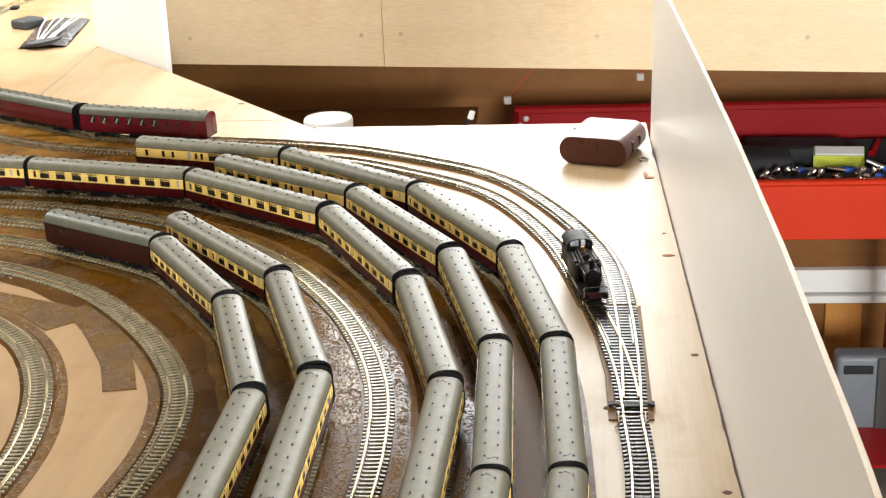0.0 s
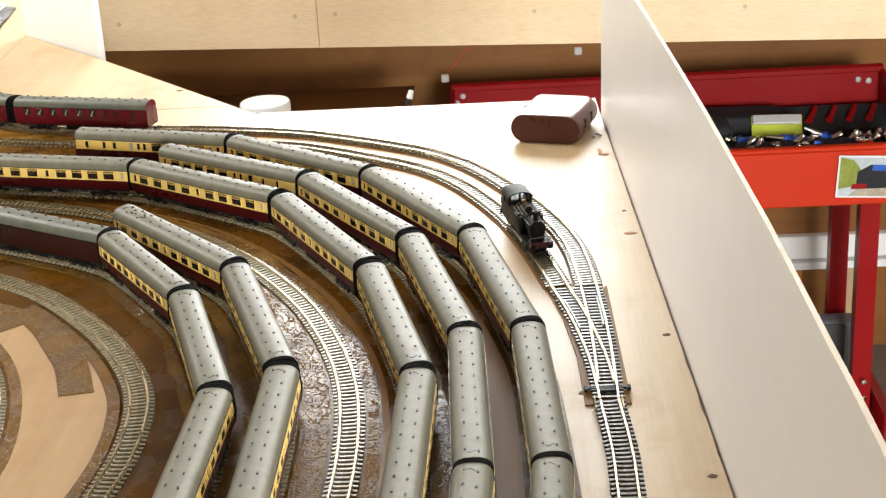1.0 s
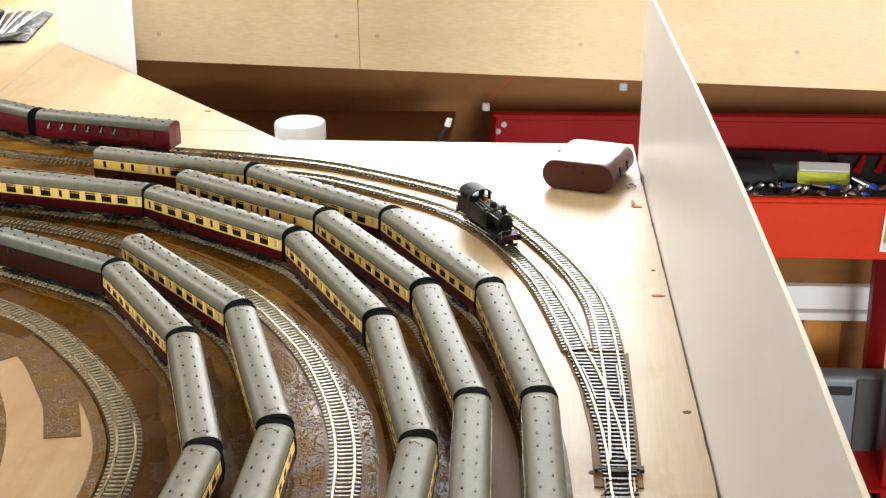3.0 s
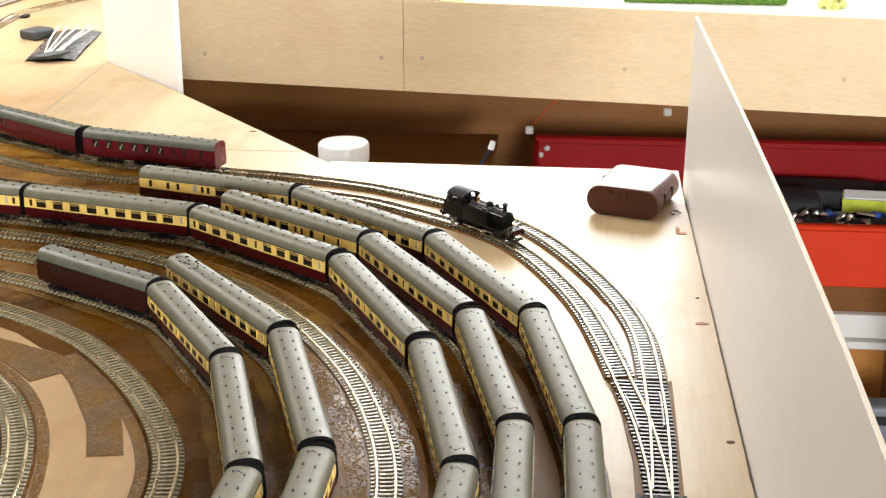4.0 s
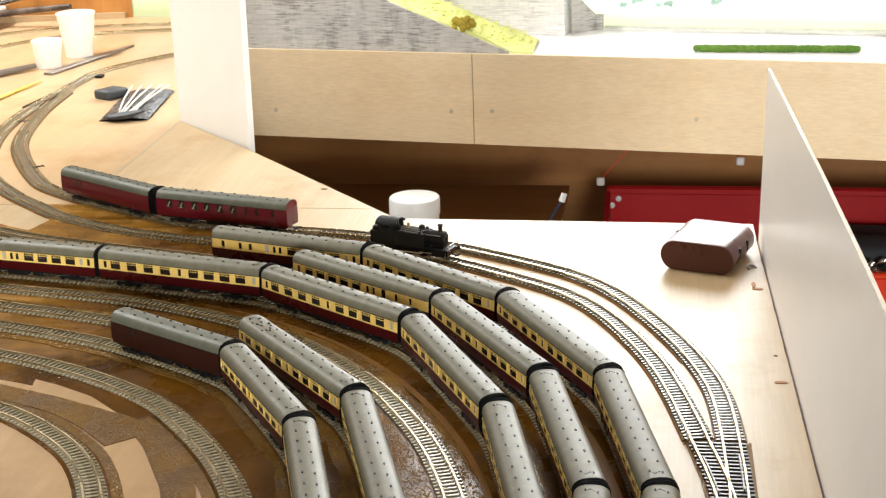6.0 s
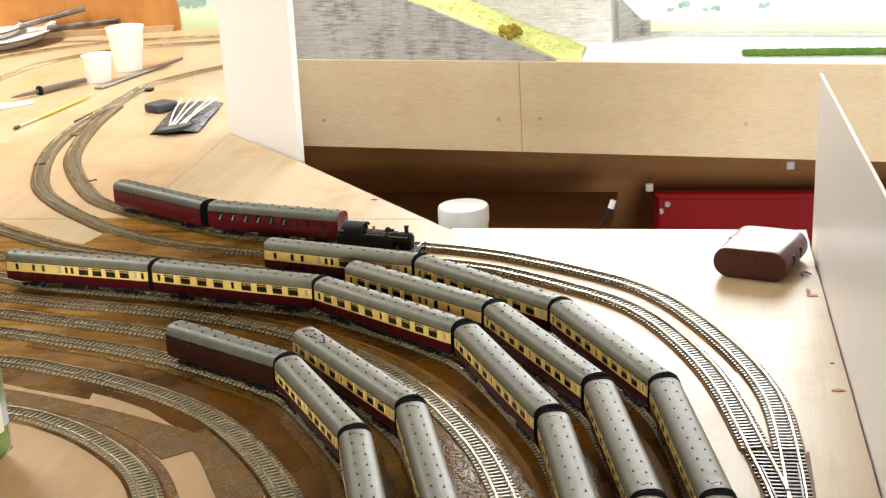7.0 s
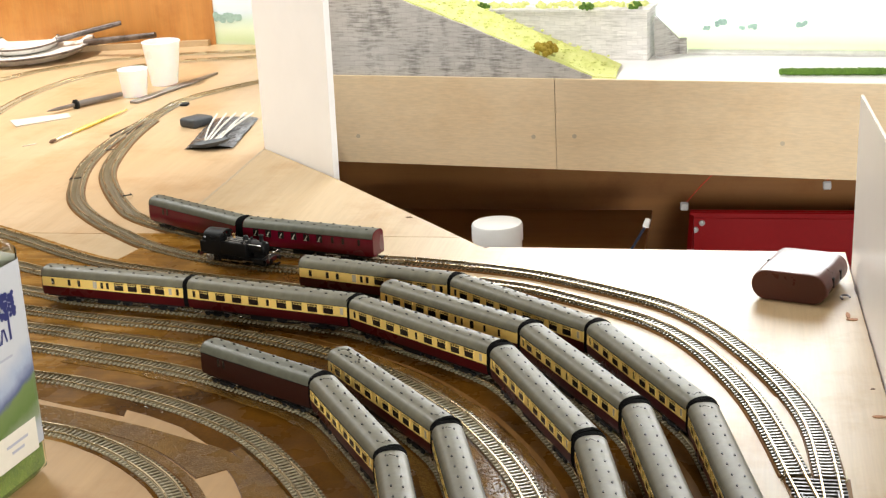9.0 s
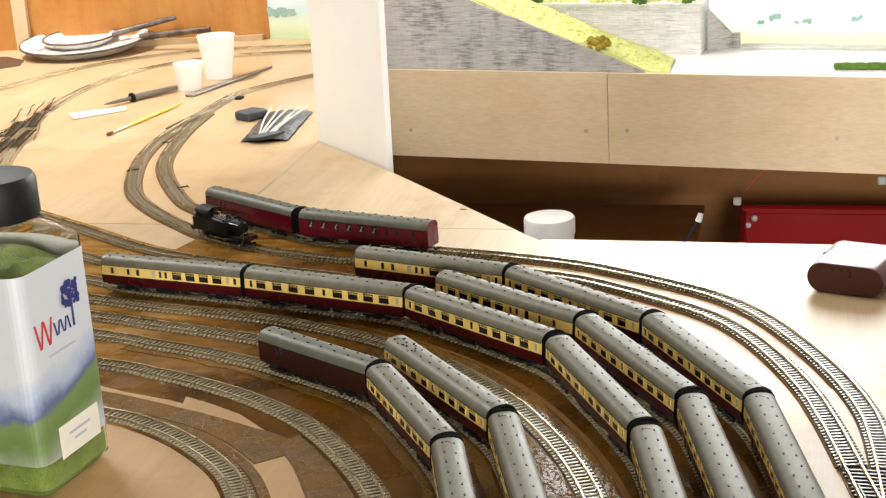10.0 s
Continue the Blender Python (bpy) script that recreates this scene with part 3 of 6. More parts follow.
    thing("track_underlay", prism(bmesh.new(), wedge, 0.0, 0.0012), PLY, "thin ply wedge beneath the converging lines", "underlay", kind="structure")
    for key in ("yard_g", "yard_h"):
        underlay(key, 0.040, BROWN, 0.0015, "track_underlay", "stained brown strip beneath the siding")


build_yard_floor()
for k in ("outer", "loop"):
    track(k, "running line of nickel silver rail on grey sleepers", mat=SLEEPER_MID)
for k in ("yard_a", "yard_b", "yard_c", "yard_d", "yard_e", "yard_f", "yard_g", "yard_h"):
    track(k, "curved fiddle yard siding, sleepers tinted pale for glare", 0.0016, mat=SLEEPER_PALE)
track("lead", "single lead track running to the points")
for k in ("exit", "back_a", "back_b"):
    track(k, "thin rear baseboard track, sleepers tinted pale for glare", 0.0004, mat=SLEEPER_FAR)
track("back_c", "short branch of dark track on the rear baseboard", 0.0008, mat=SLEEPER)


# ---- coaches ----
HALF = 0.0172


def section(top=True, bottom=True, grow=0.0):
    """The coach's cross-section; roof and sides can be had alone."""
    side = [(HALF - 0.0014, 0.0175), (HALF, 0.024), (HALF, 0.032), (HALF - 0.0009, 0.0445)]
    dome = []
    for i in range(0, 11):
        a = math.pi * i / 10
        c, s = math.cos(a), math.sin(a)
        dome.append(((HALF - 0.0004) * math.copysign(abs(c) ** 0.8, c), 0.0452 + 0.0115 * s ** 0.85))
    out = []
    if bottom:
        out += side
    if top:
        out += dome
    if bottom:
        out += [(-y, z) for y, z in reversed(side)]
    return [(y * (1 + grow), z) for y, z in out]


VENT = None


def vent_mesh():
    global VENT
    if VENT is None:
        bm = bmesh.new()
        cyl(bm, (0, 0, -0.0008), (0, 0, 0.0016), 0.0009, 0.0011, 8)
        box(bm, -0.0018, 0.0018, -0.0006, 0.0006, 0.0009, 0.0017)
        VENT = link_mesh("roof_vent", bm, BLACK)
    return VENT


PANE = {}


def pane_mesh(w, h, mat, frame=True):
    key = (round(w, 4), round(h, 4), mat.name, frame)
    if key not in PANE:
        bm = boxed(-w / 2, w / 2, -0.0004, 0.0004, -h / 2, h / 2, 0.0003)
        me = link_mesh("window", bm, mat)
        fr = bmesh.new()
        t = 0.00045
        for x0, x1, z0, z1 in ((-w / 2, w / 2, h / 2 - t, h / 2), (-w / 2, w / 2, -h / 2, -h / 2 + t), (-w / 2, -w / 2 + t, -h / 2 + t, h / 2 - t), (w / 2 - t, w / 2, -h / 2 + t, h / 2 - t)):
            box(fr, x0, x1, -0.0007, 0.0006, z0, z1)
        if w > 0.009:
            box(fr, -w / 2, w / 2, -0.0007, 0.0006, h / 2 - 0.0034, h / 2 - 0.0029)
            for k in range(1, 4):
                box(fr, -w / 2 + w * k / 4 - 0.00028, -w / 2 + w * k / 4 + 0.00028, -0.0007, 0.0006, h / 2 - 0.0029, h / 2)
        PANE[key] = (me, link_mesh("frame", fr, CREAM))
    return PANE[key]


WHEEL = None


def wheel_mesh():
    global WHEEL
    if WHEEL is None:
        bm = bmesh.new()
        for s in (-1, 1):
            cyl(bm, (0, s * 0.0072, 0), (0, s * 0.0080, 0), 0.0072, 0.0072, 16)
            cyl(bm, (0, s * 0.0080, 0), (0, s * 0.0100, 0), 0.0062, 0.0060, 16)
        cyl(bm, (0, -0.0115, 0), (0, 0.0115, 0), 0.0010, 0.0010, 8)
        WHEEL = link_mesh("wheelset", bm, STEEL)
    return WHEEL


COACHES = {}


def coach(length, kind, at, label, group, loops=False, bare=False):
    """A model corridor coach on two bogies; kind: blood and custard layouts a, b, c, or maroon, brown."""
    key = (round(length, 3), kind, loops, bare)
    if key in COACHES:
        ob = copy_thing(COACHES[key], at)
        return tagged(ob, label, "railway coach", group)
    half = length / 2
    c = empty("railway_coach", label, "railway coach", at, group)
    lower, upper = {"maroon": (MAROON, MAROON), "van": (MAROON, MAROON), "brown": (BROWNCOACH, BROWNCOACH)}.get(kind, (CRIMSON, CREAM))
    zc = 0.0305
    prof = [(HALF - 0.0014, 0.0175), (HALF, 0.024), (HALF, zc)]
    part("lower_body", loft(bmesh.new(), prof + [(-y, z) for y, z in reversed(prof)], -half, half), lower, c, smooth=True)
    prof = [(HALF, zc), (HALF, 0.034), (HALF - 0.0009, 0.0452)]
    part("upper_body", loft(bmesh.new(), prof + [(-y, z) for y, z in reversed(prof)], -half, half), upper, c, smooth=True)
    roof = part("roof", loft(bmesh.new(), section(True, False, 0.012), -half - 0.0004, half + 0.0004), ROOF if kind not in ("maroon", "brown", "van") else ROOF_DARK, c, "grey domed roof", smooth=True)
    vm = vent_mesh()
    n = max(8, round(length / 0.0225))
    for i in range(n):
        x = -half + 0.012 + (length - 0.024) * i / (n - 1)
        for y in (-0.0056, 0.0056):
            dx = 0.0025 if y > 0 else -0.0025
            part("roof_vent", vm, None, roof, at=Matrix.Translation((x + dx, y, 0.0556)))
    if kind == "k":
        for i, (x, y) in enumerate(((0.016, 0.003), (0.022, -0.008), (0.028, 0.001), (0.034, 0.008), (0.038, -0.004), (0.044, 0.005), (0.050, -0.009), (0.052, 0.0005), (0.058, -0.003), (0.030, -0.006))):
            part("roof_vent", vm, None, roof, at=Matrix.Translation((-half + x, y, 0.0560 - 18 * y * y)))
        bm = bmesh.new()
        for k in range(8):
            a0, a1 = math.pi * k / 8, math.pi * (k + 1) / 8
            q0, q1 = [(-half + 0.058 - 0.030 * math.cos(a_), -0.0105 - 0.0022 * math.sin(a_)) for a_ in (a0, a1)]
            cyl(bm, (*q0, 0.0566 - 24 * q0[1] ** 2), (*q1, 0.0566 - 24 * q1[1] ** 2), 0.0005, None, 5)
        part("roof_pipe", bm, ROOF_DARK, roof)
    # gutter strips
    for s in (-1, 1):
        part("gutter", boxed(-half, half, s * (HALF + 0.0001) - 0.0004, s * (HALF + 0.0001) + 0.0004, 0.0447, 0.0453), BLACK, roof)
    if loops:
        for s in (-1, 1):
            bm = bmesh.new()
            pts = [(s * (half - 0.030), -0.006), (s * (half - 0.014), -0.0055), (s * (half - 0.008), -0.002), (s * (half - 0.012), 0.003), (s * (half - 0.009), 0.006), (s * (half - 0.030), 0.0075)]
            for (x0, y0), (x1, y1) in zip(pts, pts[1:]):
                za = 0.0568 - 110 * y0 * y0 * 0.35
                zb = 0.0568 - 110 * y1 * y1 * 0.35
                cyl(bm, (x0, y0, za), (x1, y1, zb), 0.0004, None, 5)
            part("roof_pipe", bm, BLACK, roof)
    # windows on both sides
    w, h, zw = 0.0160, 0.0118, 0.0381
    for s in (-1, 1):
        slots = []
        if kind == "maroon":
            slots = [(-half + length * f, 0.0105, GLASS) for f in (0.10, 0.20, 0.30, 0.40, 0.50, 0.60)] + [(-half + length * f, 0.0045, GLASS) for f in (0.70, 0.78, 0.90)]
        elif kind in ("brown", "van"):
            slots = [(-half + length * f, 0.004, GLASS) for f in (0.17, 0.22)]
        elif kind in ("a", "k"):
            for i in range(4):
                slots.append((-half + length * (0.11 + 0.105 * i), w, GLASS))
            slots.append((-half + length * 0.515, 0.0055, GLASS))
            for i in range(4):
                slots.append((-half + length * (0.60 + 0.095 * i), w, GLASS))
            slots += [(-half + length * 0.045, 0.0055, GLASS), (half - length * 0.035, 0.0055, PALEGLASS)]
        elif kind == "b":
            for f in (0.08, 0.20, 0.27):
                slots.append((-half + length * f, 0.006, GLASS))
            slots.append((-half + length * 0.385, 0.0075, PALEGLASS))
            for f in (0.435, 0.475):
                slots.append((-half + length * f, 0.0055, GLASS))
            for i in range(4):
                slots.append((-half + length * (0.555 + 0.095 * i), w, GLASS))
            slots += [(half - length * 0.085, 0.006, PALEGLASS), (half - length * 0.035, 0.0055, GLASS)]
        else:
            for i in range(5):
                slots.append((-half + length * (0.13 + 0.09 * i), w, GLASS))
            slots += [(-half + length * 0.05, 0.0055, GLASS), (-half + length * 0.575, 0.005, GLASS), (-half + length * 0.62, 0.005, GLASS)]
            slots += [(-half + length * 0.69, 0.008, GLASS), (-half + length * 0.78, 0.005, GLASS), (-half + length * 0.88, 0.005, GLASS)]
        for x, ww, mat in slots:
            glass, fr = pane_mesh(ww, h if ww > 0.007 else h * 0.86, mat)
            if kind in ("maroon", "brown", "van"):
                if ww > 0.009:
                    bl = boxed(-0.0006, 0.0006, -0.0007, 0.0006, -0.0040, 0.0040)
                    bl.transform(Matrix.Rotation(0.5, 4, "Y"))
                    box(bl, -0.0040, 0.0005, -0.0007, 0.0006, -0.0046, -0.0039)
                    part("curtain", bl, PALEGLASS, c, "pale slanted curtain behind glass", at=Matrix.Translation((-x * s, s * (HALF + 0.00005), zw)) @ Matrix.Rotation(0 if s < 0 else math.pi, 4, "Z"))
                part("window", glass, None, c, at=Matrix.Translation((-x * s, s * (HALF + 0.00005), zw)) @ Matrix.Rotation(0 if s < 0 else math.pi, 4, "Z"))
                continue
            o = part("window", glass, None, c, at=Matrix.Translation((-x * s, s * (HALF + 0.00005), zw)) @ Matrix.Rotation(0 if s < 0 else math.pi, 4, "Z"))
            part("frame", fr, None, o)
    # ends, gangways, underframe
    for s in (-1, 1):
        sec = [(y * 0.985, z) for y, z in section()]
        part("coach_end", loft(bmesh.new(), sec, s * half, s * (half + 0.0012)), lower if (bare and s < 0) or kind in ("maroon", "van") else BLACK, c)
        if not ((kind == "maroon" and s == 1) or (bare and s == -1)):
            bm = bmesh.new()
            for k in range(5):
                f = 1.03 - 0.03 * (k % 2)
                loft(bm, [(y * f, 0.02 + (z - 0.02) * (1.025 - 0.02 * (k % 2))) for y, z in section()], s * (half + 0.0012 + 0.0012 * k), s * (half + 0.0024 + 0.0012 * k))
            part("gangway_bellows", bm, RUBBER, c, "black folded gangway")
    bm = boxed(-half + 0.004, half - 0.004, -0.013, 0.013, 0.0145, 0.0174)
    box(bm, -0.03, 0.004, -0.0125, -0.004, 0.0085, 0.0145, 0.0008)
    box(bm, 0.006, 0.030, 0.004, 0.0125, 0.0090, 0.0145, 0.0008)
    box(bm, 0.012, 0.026, -0.0125, -0.006, 0.0095, 0.0145, 0.0008)
    for y in (-0.012, 0.012):
        cyl(bm, (-0.06, y, 0.0140), (-0.02, y, 0.0095), 0.0006, None, 6)
        cyl(bm, (0.06, y, 0.0140), (0.02, y, 0.0095), 0.0006, None, 6)
    part("underframe", bm, BLACK, c)
    for s in (-1, 1):
        bx = s * length * 0.33
        bm = bmesh.new()
        for y in (-0.0125, 0.0125):
            box(bm, bx - 0.020, bx + 0.020, y - 0.0010, y + 0.0010, 0.0095, 0.0125, 0.0004)
            for d in (-0.0155, 0.0155):
                box(bm, bx + d - 0.003, bx + d + 0.003, y - 0.0016, y + 0.0016, 0.0075, 0.0125, 0.0006)
            box(bm, bx - 0.006, bx + 0.006, y - 0.0018, y + 0.0018, 0.0080, 0.0110, 0.0005)
        box(bm, bx - 0.006, bx + 0.006, -0.012, 0.012, 0.0110, 0.0146)
        bo = part("bogie", bm, BLACK, c)
        for d in (-0.0155, 0.0155):
            part("wheelset", wheel_mesh(), None, bo, "bright steel wheels", at=Matrix.Translation((bx + d, 0, 0.0138)))
    if kind == "maroon" or bare:
        s = 1 if kind == "maroon" else -1
        bm = bmesh.new()
        box(bm, s * (half + 0.001), s * (half + 0.007), -0.0008, 0.0008, 0.0125, 0.0145)
        box(bm, s * (half + 0.006), s * (half + 0.008), -0.005, 0.005, 0.0120, 0.0150)
        part("coupling", bm, BLACK, c)
    COACHES[key] = c
    return c


def between(a, b):
    d = math.atan2(b[1] - a[1], b[0] - a[0])
    return Matrix.Translation(((a[0] + b[0]) / 2, (a[1] + b[1]) / 2, -0.0012)) @ Matrix.Rotation(d, 4, "Z")


LABEL = {"k": "crimson and cream kitchen coach with clustered roof vents", "a": "crimson and cream model coach with grey vented roof", "b": "crimson and cream brake coach with few windows", "c": "crimson and cream buffet coach with a blank panel",
         "maroon": "glossy maroon model coach with grey roof", "van": "plain maroon brake van with grey roof", "brown": "dark brown-maroon parcels van with grey roof"}


def build_trains():
    plan = {"one": "baaaaa", "two": "caaaa", "three": "baaaaaa", "four": "kaaa", "five": "baaaa"}
    for name, kinds in plan.items():
        g = TRAIN[name]
        for i, (a, b) in enumerate(zip(g, g[1:])):
            k = kinds[i]
            if name == "five" and i == 0:
                k = "brown"
            d = math.hypot(b[0] - a[0], b[1] - a[1])
            d = d - 0.0140 if i else d - 0.007
            if i == 0:
                h = Vector((b[0] - a[0], b[1] - a[1])).normalized() * -0.0022
                a, b = (a[0] + h.x, a[1] + h.y), (b[0] + h.x, b[1] + h.y)
            # equal coaches share their length
            d = 0.2530 if abs(d - 0.2530) < 0.012 and i else d
            coach(d, k, between(a, b), LABEL[k], "coaches in the yard", loops=(k in ("a", "k")), bare=(i == 0))
    a, b, c = TRAIN["maroon"]
    coach(0.224, "van", between(a, b), LABEL["van"], "maroon coaches", bare=True)
    coach(0.230, "maroon", between(b, c), LABEL["maroon"], "maroon coaches")


build_trains()


# ---- points ----
def build_points():
    """The turnout where the two running lines part, toe towards the single lead."""
    t = empty("track_points", "set of points with closed frog and black sleepers", "track points", kind="structure")
    lift = 0.0022
    main = [(0.142, 0.853), (0.1435, 0.93), (0.143, 1.03), (0.139, 1.126)]
    side = [(0.142, 0.853), (0.1385, 0.93), (0.126, 1.03), (0.106, 1.128)]
    pm, ps = spline(main, 0.012), spline(side, 0.012)
    part("stock_rail", sweep(bmesh.new(), pm, -GAUGE, lift + 0.0024), RAIL, t)
    part("stock_rail", sweep(bmesh.new(), ps, GAUGE, lift + 0.0024), RAIL, t)
    part("switch_rail", sweep(bmesh.new(), pm[3:], GAUGE, lift + 0.0024), RAIL, t)
    part("switch_rail", sweep(bmesh.new(), ps[3:], -GAUGE, lift + 0.0024), RAIL, t)
    for p, s in ((pm, -1), (ps, 1)):
        part("check_rail", sweep(bmesh.new(), p[13:20], s * (GAUGE - 0.0034), lift + 0.0024), SLEEPER, t)
    n = 34
    for i in range(n):
        y = 0.860 + (1.118 - 0.860) * i / (n - 1)
        k = min(range(len(pm)), key=lambda j: abs(pm[j][0].y - y))
        xr, xl = pm[k][0].x + 0.015, ps[min(k, len(ps) - 1)][0].x - 0.015
        w = xr - xl
        part("sleeper", boxed(-0.0018, 0.0018, -w / 2, w / 2, 0, 0.0024, 0.0004), SLEEPER, t, at=Matrix.Translation(((xr + xl) / 2, y, lift)) @ Matrix.Rotation(math.pi / 2, 4, "Z"))
    # tie bar and its housing
    bm = boxed(0.122, 0.162, 0.8760, 0.8795, lift + 0.0005, lift + 0.0030, 0.0004)
    box(bm, 0.1195, 0.1235, 0.8735, 0.8820, lift, lift + 0.0034, 0.0006)
    box(bm, 0.1605, 0.1645, 0.8735, 0.8820, lift, lift + 0.0034, 0.0006)
    box(bm, 0.1345, 0.1500, 0.8680, 0.8740, lift + 0.002, lift + 0.0042, 0.0006)
    part("tie_bar", bm, BLACK, t)
    for x, y in ((0.1285, 0.848), (0.1545, 0.848), (0.095, 1.132), (0.156, 1.128)):
        bm = bmesh.new()
        cyl(bm, (x, y - 0.012, lift + 0.003), (x, y + 0.012, lift + 0.003), 0.0009, None, 6)
        cyl(bm, (x, y - 0.012, lift + 0.003), (x - 0.004, y - 0.014, 0.001), 0.0006, None, 6)
        part("wire_link", bm, RAIL, t, "soldered wire link")
    thing("points_underlay", prism(bmesh.new(), [(0.119, 0.850), (0.163, 0.850), (0.160, 1.127), (0.092, 1.127), (0.107, 1.045), (0.117, 0.952)], 0, 0.0016), STREAK, "thin brown cork beneath the points", "underlay", kind="structure")
    # far turnout that joins both lines
    u = empty("track_points", "points joining both curved lines, sleepers tinted pale for glare", "track points", kind="structure")
    a = spline([(-1.248, 2.75), (-1.262, 2.84), (-1.262, 2.93)], 0.012)
    b = spline([(-1.262, 2.75), (-1.264, 2.84), (-1.262, 2.93)], 0.012)
    for p in (a, b):
        for s in (-1, 1):
            part("rail", sweep(bmesh.new(), p, s * GAUGE, 0.0030), RAIL, u)
    for q, h in b:
        part("sleeper", sleeper_mesh(0.030, SLEEPER_PALE), None, u, at=Matrix.Translation((q.x + 0.005, q.y, 0.0006)) @ Matrix.Rotation(h, 4, "Z"))
    for pts in ([(-1.284, 2.600), (-1.276, 2.600), (-1.270, 2.715), (-1.274, 2.715)], [(-1.262, 2.612), (-1.243, 2.612), (-1.249, 2.700), (-1.254, 2.700)]):
        part("frog_plate", prism(bmesh.new(), pts, 0.0030, 0.0056), BLACK, u, "black insulated frog plate")
    for x, y, a in ((-1.203, 2.256, 112), (-1.226, 2.475, 104), (-1.050, 2.138, 128)):
        bm = boxed(-0.0022, 0.0022, -0.014, 0.014, 0.0044, 0.0066, 0.0004)
        for sy in (-0.0115, 0.0115):
            cyl(bm, (-0.006, sy, 0.006), (0.006, sy, 0.0066), 0.0012, None, 6)
            cyl(bm, (0.005, sy, 0.0064), (0.009, sy * 1.5, 0.001), 0.0007, None, 5)
        part("rail_joiner", bm, BLACK, u, "dark rail joint with soldered wires", at=pose(x, y, 0, 0, 0, a) @ Matrix.Diagonal((0.55, 0.75, 1, 1)))
    part("point_motor", boxed(-1.242, -1.225, 2.905, 2.925, 0.0, 0.006, 0.001), BLACK, u)


build_points()


# ---- tank engine ----
def build_engine():
    """A small side tank engine; its front looks along +x, the footing is the rail's sleeper base."""
    e = empty("tank_engine", "weathered black model tank engine running bunker first", "steam engine")
    p = lambda name, bm, mat=LOCOBLACK, label="", smooth=False, parent=None: part(name, bm, mat, parent or e, label, smooth)
    p("footplate", boxed(-0.060, 0.058, -0.0155, 0.0155, 0.0185, 0.0200, 0.0004))
    for s in (-1, 1):
        p("side_tank", boxed(-0.026, 0.022, *sorted((s * 0.0155, s * 0.0090)), 0.0200, 0.0385, 0.0012, 2), smooth=True)
    bm = cyl(bmesh.new(), (-0.026, 0, 0.0325), (0.030, 0, 0.0320), 0.0092, 0.0088, 24)
    for x in (-0.012, 0.006, 0.022):
        cyl(bm, (x, 0, 0.0322), (x + 0.0012, 0, 0.0322), 0.0095, 0.0095, 24)
    boiler = p("boiler", bm, smooth=True)
    bm = cyl(bmesh.new(), (0.030, 0, 0.0318), (0.048, 0, 0.0318), 0.0096, 0.0096, 24)
    cyl(bm, (0.048, 0, 0.0318), (0.0500, 0, 0.0318), 0.0086, 0.0070, 24)
    cyl(bm, (0.0495, 0, 0.0318), (0.0512, 0, 0.0318), 0.0015, 0.0012, 10)
    box(bm, 0.030, 0.048, -0.0075, 0.0075, 0.0200, 0.0270)
    smoke = p("smokebox", bm, smooth=True)
    bm = lathe(bmesh.new(), [(0.0042, 0.0400), (0.0031, 0.0420), (0.0029, 0.0475), (0.0040, 0.0490), (0.0038, 0.0505), (0.0024, 0.0505), (0.0022, 0.0480)], 16, (0.041, 0))
    p("chimney", bm, smooth=True)
    bm = lathe(bmesh.new(), [(0.0055, 0.0395), (0.0048, 0.0425), (0.0044, 0.0450), (0.0028, 0.0468), (0.0002, 0.0474)], 16, (0.012, 0))
    p("dome", bm, smooth=True)
    bm = lathe(bmesh.new(), [(0.0030, 0.0405), (0.0022, 0.0425), (0.0020, 0.0460), (0.0028, 0.0475), (0.0010, 0.0482)], 12, (-0.010, 0))
    p("safety_valve", bm, BRASS, "dull brass safety valve", True)
    for s in (-1, 1):
        bm = cyl(bmesh.new(), (-0.020, s * 0.0095, 0.0375), (0.045, s * 0.0090, 0.0370), 0.0005, None, 6)
        for x in (-0.01, 0.01, 0.03):
            cyl(bm, (x, s * 0.0095, 0.0373), (x, s * 0.0080, 0.0355), 0.0004, None, 5)
        p("handrail", bm, STEEL, "thin steel handrail")
    # cab and bunker
    cab = p("cab_floor", boxed(-0.052, -0.026, -0.0145, 0.0145, 0.0200, 0.0212))
    for s in (-1, 1):
        y0, y1 = sorted((s * 0.0155, s * 0.0145))
        bm = boxed(-0.052, -0.026, y0, y1, 0.0200, 0.0385)
        box(bm, -0.052, -0.044, y0, y1, 0.0385, 0.0470)
        box(bm, -0.033, -0.026, y0, y1, 0.0385, 0.0470)
        p("cab_side", bm, parent=cab)
    bm = bmesh.new()
    for x0 in (-0.0270, -0.0520):
        box(bm, x0, x0 + 0.001, -0.0145, 0.0145, 0.0200, 0.0390)
        box(bm, x0, x0 + 0.001, -0.0145, -0.0110, 0.0390, 0.0490)
        box(bm, x0, x0 + 0.001, 0.0110, 0.0145, 0.0390, 0.0490)
        box(bm, x0, x0 + 0.001, -0.0015, 0.0015, 0.0390, 0.0500)
    p("cab_plate", bm, parent=cab)
    sec = []
    for i in range(11):
        a = math.pi * (0.06 + 0.88 * i / 10)
        sec.append((0.0165 * math.cos(a), 0.0440 + 0.0085 * math.sin(a)))
    sec += [(y * 0.95, z - 0.0009) for y, z in reversed(sec)]
    p("cab_roof", loft(bmesh.new(), sec, -0.056, -0.023), smooth=True, parent=cab)
    bm = boxed(-0.066, -0.052, -0.0140, 0.0140, 0.0200, 0.0360, 0.0008)
    box(bm, -0.064, -0.054, -0.012, 0.012, 0.0355, 0.0385, 0.002)
    p("bunker", bm)
    p("cab_interior", boxed(-0.0500, -0.0285, -0.0130, 0.0130, 0.0212, 0.0420, 0.001), BLACK, parent=cab)
